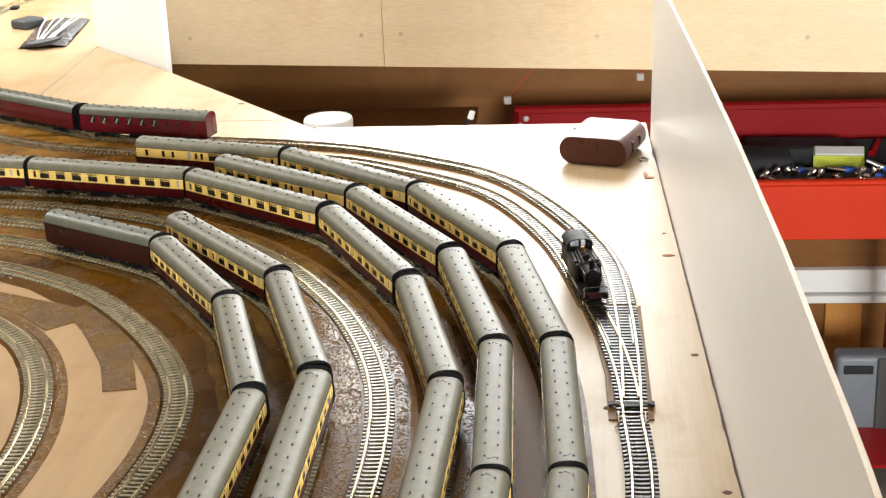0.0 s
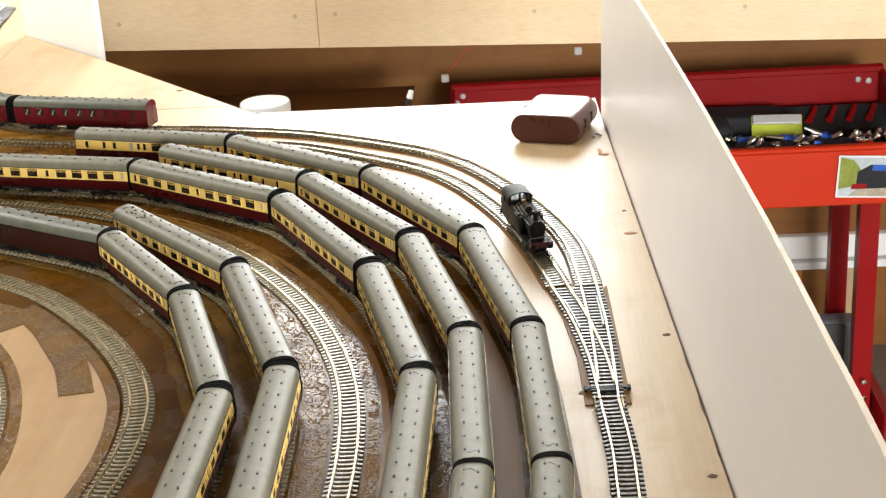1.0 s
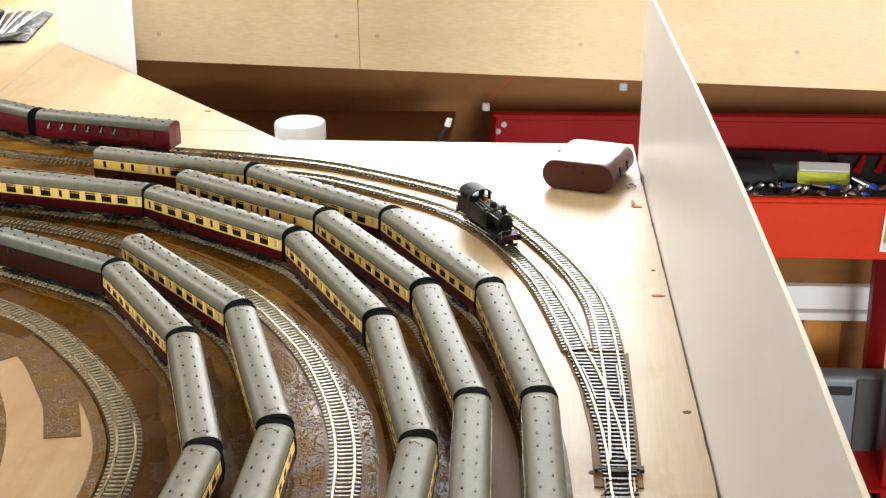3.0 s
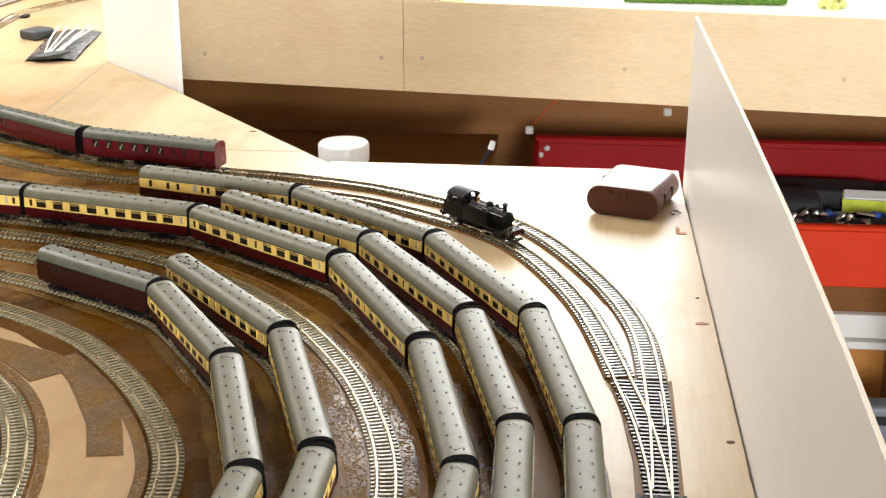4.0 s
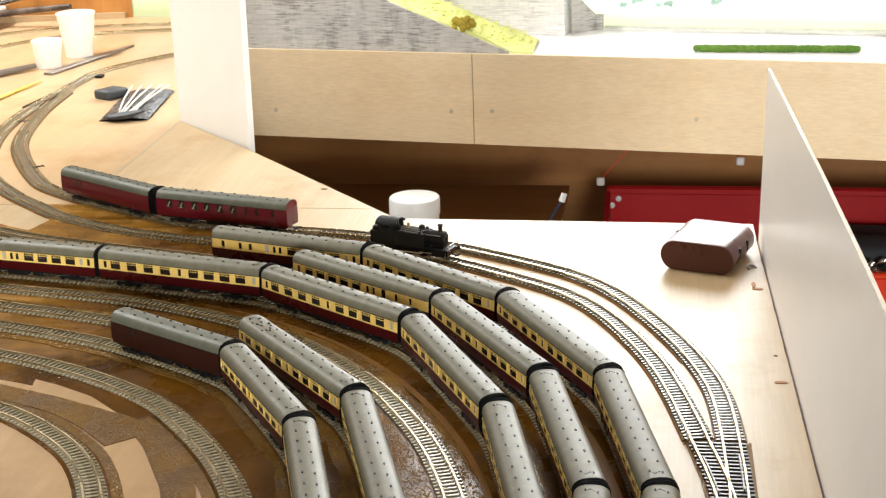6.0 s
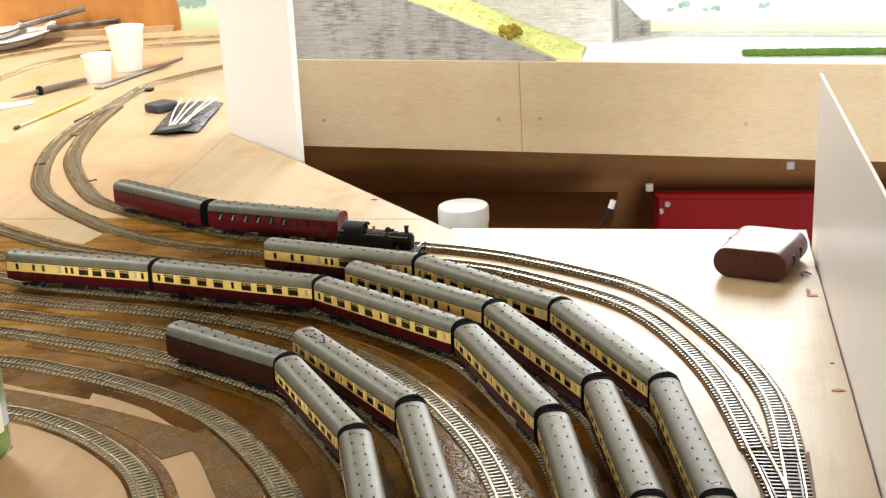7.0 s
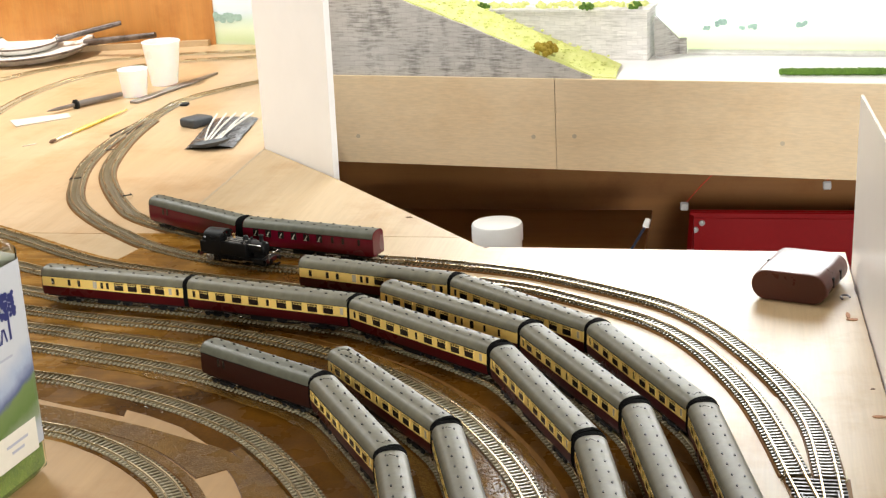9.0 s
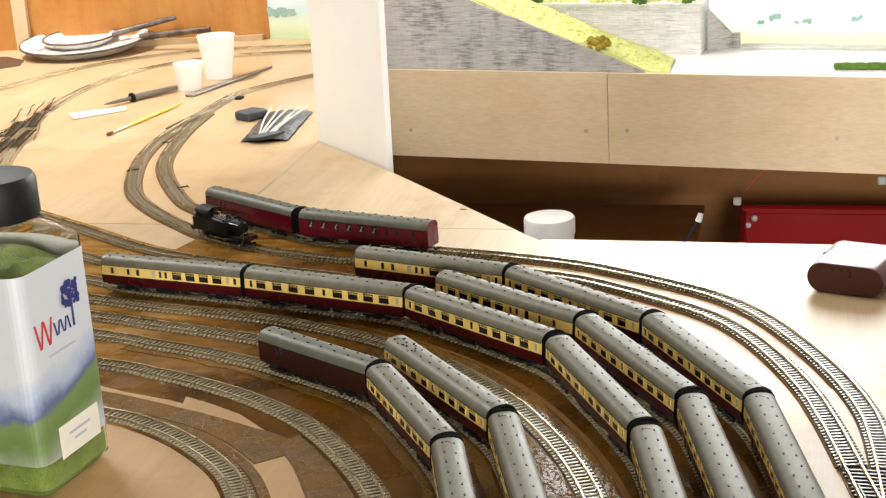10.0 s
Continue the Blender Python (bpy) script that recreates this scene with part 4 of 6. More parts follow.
    p("coal", boxed(-0.0640, -0.0530, -0.0110, 0.0110, 0.0375, 0.0415, 0.0025, 2), BLACK, "heaped black coal")
    rnd = random.Random(17)
    for s in (-1, 1):
        for k in range(3):
            y, x0 = s * (0.0040 + 0.0034 * k), -0.022 + 0.006 * rnd.random()
            bm = cyl(bmesh.new(), (x0, y, 0.0420 - 0.0012 * k), (x0 + 0.030 + 0.010 * rnd.random(), y * 1.15, 0.0408 - 0.0012 * k), 0.0006, None, 6)
            cyl(bm, (x0, y, 0.0420 - 0.0012 * k), (x0 - 0.003, y, 0.0375), 0.0006, None, 6)
            p("pipe", bm, GREYPIPE, "thin dull pipe above the tanks")
        p("tank_filler", cyl(bmesh.new(), (0.014, s * 0.0122, 0.0383), (0.014, s * 0.0122, 0.0412), 0.0024, 0.0022, 12))
    p("buffer_beam", boxed(0.058, 0.0595, -0.0155, 0.0155, 0.0145, 0.0205, 0.0003), REDBEAM, "dull red buffer beam")
    p("buffer_beam", boxed(-0.0675, -0.066, -0.0155, 0.0155, 0.0145, 0.0205, 0.0003), REDBEAM, "dull red buffer beam")
    for x, d in ((0.0595, 1), (-0.0675, -1)):
        for y in (-0.0105, 0.0105):
            bm = cyl(bmesh.new(), (x, y, 0.0178), (x + d * 0.0045, y, 0.0178), 0.0013, None, 10)
            cyl(bm, (x + d * 0.0045, y, 0.0178), (x + d * 0.0055, y, 0.0178), 0.0030, None, 14)
            p("buffer", bm, LOCOBLACK)
    bm = boxed(0.060, 0.067, -0.0007, 0.0007, 0.0110, 0.0125)
    box(bm, 0.066, 0.0685, -0.006, 0.006, 0.0105, 0.0130)
    p("coupling", bm, BLACK)
    bm = bmesh.new()
    for a, b in (((0.050, -0.012, 0.020), (0.062, -0.0135, 0.0275)), ((0.050, 0.012, 0.020), (0.062, 0.0135, 0.0275)), ((0.062, -0.0135, 0.0275), (0.062, 0.0135, 0.0275)), ((0.062, -0.0135, 0.0275), (0.062, -0.0135, 0.018)), ((0.062, 0.0135, 0.0275), (0.062, 0.0135, 0.018))):
        cyl(bm, a, b, 0.0005, None, 5)
    p("front_handrail", bm, STEEL)
    p("frames", boxed(-0.060, 0.054, -0.0068, 0.0068, 0.0085, 0.0186), BLACK)
    bm = bmesh.new()
    for s in (-1, 1):
        cyl(bm, (0.034, s * 0.0125, 0.0140), (0.052, s * 0.0125, 0.0140), 0.0042, None, 14)
        box(bm, 0.034, 0.052, s * 0.0125 - 0.003, s * 0.0125 + 0.003, 0.0140, 0.0190)
    p("cylinder_block", bm, smooth=True)
    wheels = []
    for x, r, name in ((-0.028, 0.0098, "driving_wheel"), (-0.006, 0.0098, "driving_wheel"), (0.016, 0.0098, "driving_wheel"), (0.045, 0.0062, "pony_wheel"), (-0.053, 0.0062, "pony_wheel")):
        bm = bmesh.new()
        for s in (-1, 1):
            y0, y1 = s * 0.0074, s * 0.0098
            cyl(bm, (0, s * 0.0070, 0), (0, s * 0.0078, 0), r + 0.0008, None, 22)
            bmesh.ops.create_cone(bm, cap_ends=False, segments=22, radius1=r, radius2=r, depth=0.0024, matrix=Matrix.Translation((0, (y0 + y1) / 2, 0)) @ Matrix.Rotation(math.pi / 2, 4, "X"))
            for k in range(10):
                a = 2 * math.pi * k / 10
                cyl(bm, (0, s * 0.0090, 0), (r * 0.97 * math.cos(a), s * 0.0090, r * 0.97 * math.sin(a)), 0.0006, None, 4)
            cyl(bm, (0, s * 0.0074, 0), (0, s * 0.0104, 0), 0.0020, None, 10)
            cyl(bm, (r * 0.5, s * 0.0085, 0), (r * 0.5, s * 0.0112, 0), 0.0009, None, 8)
        cyl(bm, (0, -0.0074, 0), (0, 0.0074, 0), 0.0012, None, 8)
        w = part(name, bm, STEEL if r < 0.007 else LOCOBLACK, e, "spoked wheel with bright rim")
        w.matrix_basis = Matrix.Translation((x, 0, 0.0066 + r + 0.0001))
        wheels.append((w, x, r))
    bm = bmesh.new()
    for s in (-1, 1):
        box(bm, -0.0285, 0.0165, s * 0.0118 - 0.0005, s * 0.0118 + 0.0005, 0.0108, 0.0122)
        box(bm, 0.012, 0.036, s * 0.0128 - 0.0004, s * 0.0128 + 0.0004, 0.0130, 0.0140)
    p("coupling_rod", bm, STEEL, "bright steel coupling rod")
    # the body stands a little taller over the wheels
    lift = Matrix.Translation((0, 0, 0.0066)) @ Matrix.Diagonal((1, 1, 1.10, 1)) @ Matrix.Translation((0, 0, -0.0066))
    turning = {w.name for w, _, _ in wheels}
    for ob in list(e.children) + list(cab.children):
        if ob.name not in turning:
            ob.data.transform(lift)
    return e, wheels


ENGINE, ENGINE_WHEELS = build_engine()


# ---- things on the boards ----
MAUVE = paint("brown_leatherette", (0.105, 0.030, 0.022), 0.33, 0.08, 400, 0.5, 0, 0.15)
CHARCOAL = paint("charcoal_block", (0.05, 0.055, 0.06), 0.55, 0.25, 120)
PLASTICWHITE = paint("white_plastic", (0.78, 0.78, 0.76), 0.32, 0.03, 30)
CUP = paint("translucent_cup", (0.90, 0.89, 0.87), 0.3, 0.03, 40)
CUP.node_tree.nodes["Principled BSDF"].inputs["Subsurface Weight"].default_value = 0.3
YELLOW = paint("yellow_lacquer", (0.75, 0.50, 0.05), 0.3, 0.08, 100)
GREYMETAL = paint("grey_metal", (0.26, 0.23, 0.21), 0.38, 0.15, 60, 0.5, 0.6)
IVORY = paint("ivory_card", (0.62, 0.57, 0.47), 0.6, 0.05, 80)
# pale non-metal paint stands in for the sheen of bare rail
BRIGHT = paint("rail_painted_sheen", (0.72, 0.69, 0.62), 0.4, 0.06, 100)
RUST = paint("splintered_wood", (0.38, 0.17, 0.07), 0.75, 0.3, 300)


def build_power_box():
    """A rounded brown box like a power bank, lying near the baseboard's corner."""
    at = pose(0.0600, 1.668, 0, 0, 0, -18)
    w, h, d = 0.104, 0.042, 0.108
    b = empty("power_bank", "rounded brown leatherette power bank on the bare board", "power bank", at)
    sec = []
    r = h / 2
    for i in range(13):
        a = math.pi / 2 + math.pi * i / 12
        sec.append((r * 0.95 + r * 0.95 * math.cos(a), r + r * math.sin(a)))
    for i in range(13):
        a = -math.pi / 2 + math.pi * i / 12
        sec.append((w - r * 0.95 + r * 0.95 * math.cos(a), r + r * math.sin(a)))
    bm = bmesh.new()
    ends = []
    for y, k in ((0.0, 0.955), (0.0012, 0.985), (0.003, 1.0), (d - 0.003, 1.0), (d, 0.96)):
        ends.append([bm.verts.new((w / 2 + (x - w / 2) * (1 - (1 - k) * 0.5), y, r + (z - r) * k)) for x, z in sec])
    n = len(sec)
    for a, c in zip(ends, ends[1:]):
        for i in range(n):
            bm.faces.new((a[i], a[(i + 1) % n], c[(i + 1) % n], c[i]))
    bm.faces.new(ends[0])
    bm.faces.new(ends[-1])
    part("casing", bm, MAUVE, b, smooth=True)
    for y in (0.034, 0.070):
        part("socket", boxed(w - 0.004, w + 0.0006, y - 0.0030, y + 0.0030, r - 0.005, r + 0.0090, 0.0008), BLACK, b, "black slotted socket")
    part("button", boxed(0.006, 0.012, 0.052, 0.056, h - 0.0075, h - 0.0028, 0.0008), BLACK, b)
    # hook and offcut beside it
    bend = [(Vector((0.185 + 0.006 * math.cos(0.3 * i), 1.668 + 0.009 * math.sin(0.3 * i), 0)), 0.3 * i + math.pi / 2) for i in range(15)]
    bm = sweep(bmesh.new(), bend, 0, 0.0014, [(0.0016 * math.cos(1.047 * i), 0.0016 + 0.0016 * math.sin(1.047 * i)) for i in range(6)])
    thing("wire_clip", bm, GREYMETAL, "small dull metal clip lying on the board", "clip")


build_power_box()


def build_marks():
    """Screw holes and torn splinters in the board."""
    board = bpy.data.objects["baseboard_front"]
    rnd = random.Random(5)
    for x, y, r in ((0.212, 0.998, 0.0050), (0.220, 0.716, 0.0050), (0.039, 0.954, 0.0045), (0.199, 1.364, 0.0035), (-0.343, 1.874, 0.0040), (0.118, 0.877, 0.0055), (0.150, 1.09, 0.0015)):
        bm = bmesh.new()
        pts = [(x + r * (0.45 + 0.3 * rnd.random()) * math.cos(2 * math.pi * i / 10) * 1.3, y + r * (0.45 + 0.3 * rnd.random()) * math.sin(2 * math.pi * i / 10)) for i in range(10)]
        prism(bm, pts, 0.0, 0.0005)
        part("screw_hole", bm, HOLE, board, "dark torn screw hole")
    for x, y, w, h in ((0.190, 1.590, 0.016, 0.008), (0.185, 1.606, 0.006, 0.020), (0.200, 1.286, 0.014, 0.007)):
        bm = bmesh.new()
        pts = [(x + w / 2 * math.cos(2 * math.pi * i / 9) * (0.8 + 0.4 * rnd.random()), y + h / 2 * math.sin(2 * math.pi * i / 9) * (0.8 + 0.4 * rnd.random())) for i in range(9)]
        prism(bm, pts, 0.0, 0.0008)
        part("splinter", bm, RUST, board, "reddish splintered patch")
    # dark strips on the ragged board edge paint the shade of the screen gap
    for j, (y0, y1) in enumerate(((0.30, 0.82), (0.82, 1.20), (1.20, 1.55), (1.55, 1.868))):
        bm = bmesh.new()
        n = 24
        ex = lambda y: 0.2525 - 0.056 * (y - 0.05) / 1.822
        a = [(ex(y0 + (y1 - y0) * i / n) + 0.0002, y0 + (y1 - y0) * i / n) for i in range(n + 1)]
        b = [(x - 0.0008 - 0.0040 * 0.7 * max(0, -0.1 + noise.noise(Vector((y * 22, j, 0)))), y) for x, y in a]
        prism(bm, b + a[::-1], -0.003, 0.0005)
        part("raw_edge", bm, HOLE, board, "dark ragged strip painted for the gap's shade")
    corner = bpy.data.objects["baseboard_corner"]
    bm = prism(bmesh.new(), [(-0.8955, 1.935), (-0.8915, 1.935), (-0.8975, 2.300), (-0.9035, 2.495), (-0.9075, 2.495), (-0.9015, 2.300)], 0.0, 0.0006)
    part("seam", bm, WHITE_EDGE, corner, "pale filled seam between the boards")
    bm = prism(bmesh.new(), [(-0.500 + 0.006 * math.cos(i), 2.033 + 0.0035 * math.sin(i)) for i in [k * 0.628 for k in range(10)]], 0.0, 0.0005)
    part("screw_hole", bm, HOLE, corner)


build_marks()


def build_tools():
    # charcoal block
    thing("sanding_block", boxed(-0.029, 0.029, -0.025, 0.025, 0, 0.020, 0.006, 3), CHARCOAL, "dark slate grey sanding block on the rear board", "sanding block", pose(-1.128, 2.712, 0, 0, 0, 62), smooth=True)
    # bagged points
    pack = empty("bagged_points", "spare points in a crinkled clear bag", "packet", pose(-1.040, 2.635, 0, 0, 0, 7))
    g = Nodes("crinkled_bag")
    co = g.coords()
    col = g.ramp(g.noise(co, 160, 5, 0.7), ((0.40, (0.015, 0.015, 0.017)), (0.70, (0.26, 0.26, 0.27))))
    g.bump(g.noise(co, 90, 4), 0.8, 0.004)
    bag = g.done(col, 0.2, 0.0)
    bm = bmesh.new()
    nx, ny = 12, 26
    rnd = random.Random(3)
    grid = [[bm.verts.new((-0.05 + 0.10 * i / nx + 0.004 * (rnd.random() - 0.5), -0.135 + 0.27 * j / ny, 0.001 + (0.010 * max(0, math.sin(math.pi * i / nx)) ** 0.5 + 0.004 * rnd.random()) * (0.4 + 0.6 * max(0, math.sin(math.pi * j / ny)) ** 0.4))) for i in range(nx + 1)] for j in range(ny + 1)]
    for j in range(ny):
        for i in range(nx):
            bm.faces.new((grid[j][i], grid[j][i + 1], grid[j + 1][i + 1], grid[j + 1][i]))
    base = [bm.verts.new((x, y, 0)) for x, y in ((-0.05, -0.135), (0.05, -0.135), (0.05, 0.135), (-0.05, 0.135))]
    bm.faces.new(base[::-1])
    part("bag", bm, bag, pack, "crinkled clear bag", True)
    for x0, x1, b in ((-0.010, -0.040, 0.004), (-0.006, -0.020, 0.0), (0.000, 0.002, 0.003), (0.010, 0.022, -0.003), (0.016, 0.042, 0.004), (0.022, 0.026, 0.008)):
        pth = spline([(x0, -0.125), ((x0 + x1) / 2 - b, 0.0), (x1, 0.125)], 0.02)
        part("rail", sweep(bmesh.new(), pth, 0, 0.0150, [(-0.0017, 0.0), (0.0017, 0.0), (0.0012, 0.0026), (-0.0012, 0.0026)]), BRIGHT, pack, "loose rail painted pale for its sheen")
    bm = bmesh.new()
    curl = []
    for i in range(13):
        u = i / 6 - 1
        w, lift = 0.016 * (1 - u * u) + 0.0015, 0.014 + 0.006 * u
        curl.append([bm.verts.new((0.004 + 0.042 * u, -0.138 + dy, lift + dz)) for dy, dz in ((-w, 0.002), (-w * 0.4, -w * 0.45), (w * 0.5, -w * 0.3), (w * 0.6, 0.004), (-w * 0.3, -w * 0.2))])
    for a, c in zip(curl, curl[1:]):
        for i in range(5):
            bm.faces.new((a[i], a[(i + 1) % 5], c[(i + 1) % 5], c[i]))
    bm.faces.new(curl[0])
    bm.faces.new(curl[-1][::-1])
    part("header_card", bm, CHARCOAL, pack, "dark curled header card", True)
    # soldering iron on its card
    ang = math.degrees(math.atan2(2.988 - 2.823, -1.442 + 1.535))
    iron = empty("soldering_iron", "grey handled soldering iron resting on a card", "soldering iron", pose(-1.535, 2.823, 0.009, 0, 0, ang))
    bm = lathe(bmesh.new(), [(0.0070, 0.085), (0.0080, 0.10), (0.0072, 0.17), (0.0060, 0.213), (0.002, 0.216)], 16)
    bm.transform(Matrix.Rotation(math.pi / 2, 4, "Y"))
    part("handle", bm, GREYMETAL, iron, smooth=True)
    bm = lathe(bmesh.new(), [(0.007, 0.075), (0.0125, 0.078), (0.0125, 0.083), (0.007, 0.086)], 16)
    bm.transform(Matrix.Rotation(math.pi / 2, 4, "Y"))
    part("collar", bm, BLACK, iron, "black heat collar", True)
    bm = lathe(bmesh.new(), [(0.0008, 0.0), (0.0028, 0.012), (0.0045, 0.03), (0.0050, 0.075)], 12)
    bm.transform(Matrix.Rotation(math.pi / 2, 4, "Y"))
    part("barrel", bm, GREYMETAL, iron, "sooty metal barrel", True)
    thing("card_strip", prism(bmesh.new(), [(-1.597, 2.760), (-1.553, 2.702), (-1.463, 2.792), (-1.487, 2.832)], 0, 0.003), IVORY, "ivory card strip under the iron", "card")
    # yellow brush
    ang = math.degrees(math.atan2(2.861 - 2.542, -1.352 + 1.396))
    br = empty("paint_brush", "yellow handled fine paint brush on the board", "paint brush", pose(-1.396, 2.542, 0.0045, 0, 0, ang))
    for name, prof, mat, lab in (("handle", [(0.0025, 0.085), (0.0045, 0.14), (0.0035, 0.25), (0.0015, 0.318)], YELLOW, ""), ("ferrule", [(0.0030, 0.025), (0.0034, 0.085)], RAIL, "metal ferrule"), ("bristles", [(0.0005, 0.0), (0.0042, 0.010), (0.0030, 0.025)], HOLE, "brown bristles")):
        bm = lathe(bmesh.new(), prof, 10)
        bm.transform(Matrix.Rotation(math.pi / 2, 4, "Y"))
        part(name, bm, mat, br, lab, True)
    thing("wood_sliver", boxed(-0.016, 0.016, -0.0012, 0.0012, 0, 0.0016), IVORY, "pale sliver of wood lying on the board", "sliver", pose(-1.438, 2.537, 0, 0, 0, 50))
    # flat file
    ang = math.degrees(math.atan2(3.286 - 2.941, -1.286 + 1.371))
    fl = empty("flat_file", "dark grey flat file with tapered tang", "file", pose(-1.371, 2.941, 0, 0, 0, ang))
    part("blade", boxed(0, 0.22, -0.012, 0.012, 0, 0.006, 0.001), GREYMETAL, fl)
    part("tang", prism(bmesh.new(), [(0.22, -0.012), (0.355, -0.003), (0.355, 0.003), (0.22, 0.012)], 0.0005, 0.0055), GREYMETAL, fl)
    # cups
    for name, x, y, r0, r1, h, lab in (("plastic_cup", -1.382, 3.168, 0.033, 0.047, 0.108, "tall white plastic cup on the rear board"), ("small_cup", -1.404, 3.030, 0.029, 0.036, 0.066, "short translucent white cup")):
        prof = [(r0, 0.0), (r1 * 0.99, h - 0.003), (r1 + 0.0015, h), (r1, h + 0.001), (r1 - 0.001, h - 0.003), (r0 - 0.001, 0.003), (0.0001, 0.003)]
        thing(name, lathe(bmesh.new(), prof, 32), CUP, lab, "cup", Matrix.Translation((x, y, 0)), smooth=True)
    # pans
    def torus(r, t, z, n=48, k=8):
        bm = bmesh.new()
        rings = [[bm.verts.new(((r + t * math.cos(2 * math.pi * j / k)) * math.cos(2 * math.pi * i / n), (r + t * math.cos(2 * math.pi * j / k)) * math.sin(2 * math.pi * i / n), z + t * math.sin(2 * math.pi * j / k))) for j in range(k)] for i in range(n)]
        for i in range(n):
            for j in range(k):
                bm.faces.new((rings[i][j], rings[(i + 1) % n][j], rings[(i + 1) % n][(j + 1) % k], rings[i][(j + 1) % k]))
        return bm

    def worn_enamel(name, base, dark, lo, hi):
        g = Nodes(name)
        chip = g.ramp(g.noise(g.coords(), 26, 5, 0.7), ((lo, dark), (hi, base)))
        return g.done(chip, 0.3, 0.0)
    ENAMEL = worn_enamel("worn_enamel", (0.78, 0.75, 0.70), (0.16, 0.09, 0.05), 0.34, 0.44)
    WORN = worn_enamel("sooty_metal", (0.15, 0.11, 0.09), (0.05, 0.03, 0.02), 0.40, 0.60)
    pan = empty("enamel_dish", "large worn white enamel pan with grey handle", "pan", pose(-1.945, 3.565, 0.0085, 4, 0, 0))
    prof = [(0.110, 0.0), (0.150, 0.005), (0.172, 0.022), (0.184, 0.025), (0.1845, 0.029), (0.170, 0.030), (0.148, 0.016), (0.130, 0.014), (0.0001, 0.014)]
    part("dish", lathe(bmesh.new(), prof, 48), ENAMEL, pan, "worn white enamel dish", True)
    part("rolled_rim", torus(0.182, 0.0032, 0.0275), WORN, pan, "dark chipped rim", True)
    bm = cyl(bmesh.new(), (0.170, 0.005, 0.030), (0.386, 0.000, 0.050), 0.010, 0.008, 12)
    part("handle", bm, WORN, pan, "dark brown handle", True)
    pan = empty("frying_pan", "small grey frying pan nested in the dish", "pan", pose(-1.967, 3.577, 0.0240, 4, 0, 0))
    prof = [(0.080, 0.0), (0.092, 0.003), (0.104, 0.018), (0.102, 0.020), (0.090, 0.008), (0.0001, 0.005)]
    part("bowl", lathe(bmesh.new(), prof, 40), ENAMEL, pan, "worn pale inside", True)
    part("rolled_rim", torus(0.1035, 0.0030, 0.019), WORN, pan, "dark chipped rim", True)
    bm = cyl(bmesh.new(), (0.098, 0.008, 0.020), (0.262, 0.096, 0.046), 0.009, 0.007, 12)
    part("handle", bm, WORN, pan, "dark brown handle", True)
    # loose wires on the rear track
    rnd = random.Random(8)
    for i in range(14):
        bm = bmesh.new()
        y = 2.40 + 0.42 * rnd.random()
        x, z = -1.535 - 0.36 * (y - 2.36) + 0.09 * (rnd.random() - 0.5), 0.007
        for k in range(6):
            nx_, ny_, nz = x - 0.008 + 0.006 * (rnd.random() - 0.5), y + 0.022 + 0.006 * (rnd.random() - 0.5), 0.003 + 0.004 * rnd.random()
            cyl(bm, (x, y, z), (nx_, ny_, nz), 0.0011, None, 5)
            x, y, z = nx_, ny_, nz
        thing("loose_wire", bm, REDBEAM if i % 6 == 0 else (RAIL if i % 3 == 0 else LOCOBLACK), "loose red wire by the rails" if i % 6 == 0 else "loose dark wire by the rails", "wire", group="loose wires")


build_tools()


def build_tangle():
    """Short lengths of flexible track heaped beside the rear line, and the dark cut-out behind it."""
    rnd = random.Random(31)
    for i in range(4):
        y = 2.42 + 0.085 * i
        x = -1.535 - 0.36 * (y - 2.36) + (0.016 if i % 2 else -0.020)
        tr = empty("track_offcut", "short loose length of black flexible track", "track offcut", pose(x, y, 0.0062, 0, 0, 108 + 8 * (rnd.random() - 0.5)), group="loose track offcuts")
        for s in (-1, 1):
            part("rail", boxed(-0.075, 0.075, s * 0.0083 - 0.0006, s * 0.0083 + 0.0006, 0.0026, 0.0050), RAIL, tr, "bright rail")
        for k in range(18):
            part("sleeper", sleeper_mesh(0.024, SLEEPER), None, tr, at=Matrix.Translation((-0.070 + 0.0082 * k, 0, 0.0)))
    pts = [(-2.60, 3.30), (-2.30, 3.30), (-2.10, 3.30), (-2.045, 3.36), (-2.075, 3.44), (-2.16, 3.50), (-2.60, 3.48)]
    thing("board_cutout", prism(bmesh.new(), pts, -0.0005, 0.0010), HOLE, "dark brown curved hollow at the back of the board", "cut-out", kind="structure")


build_tangle()


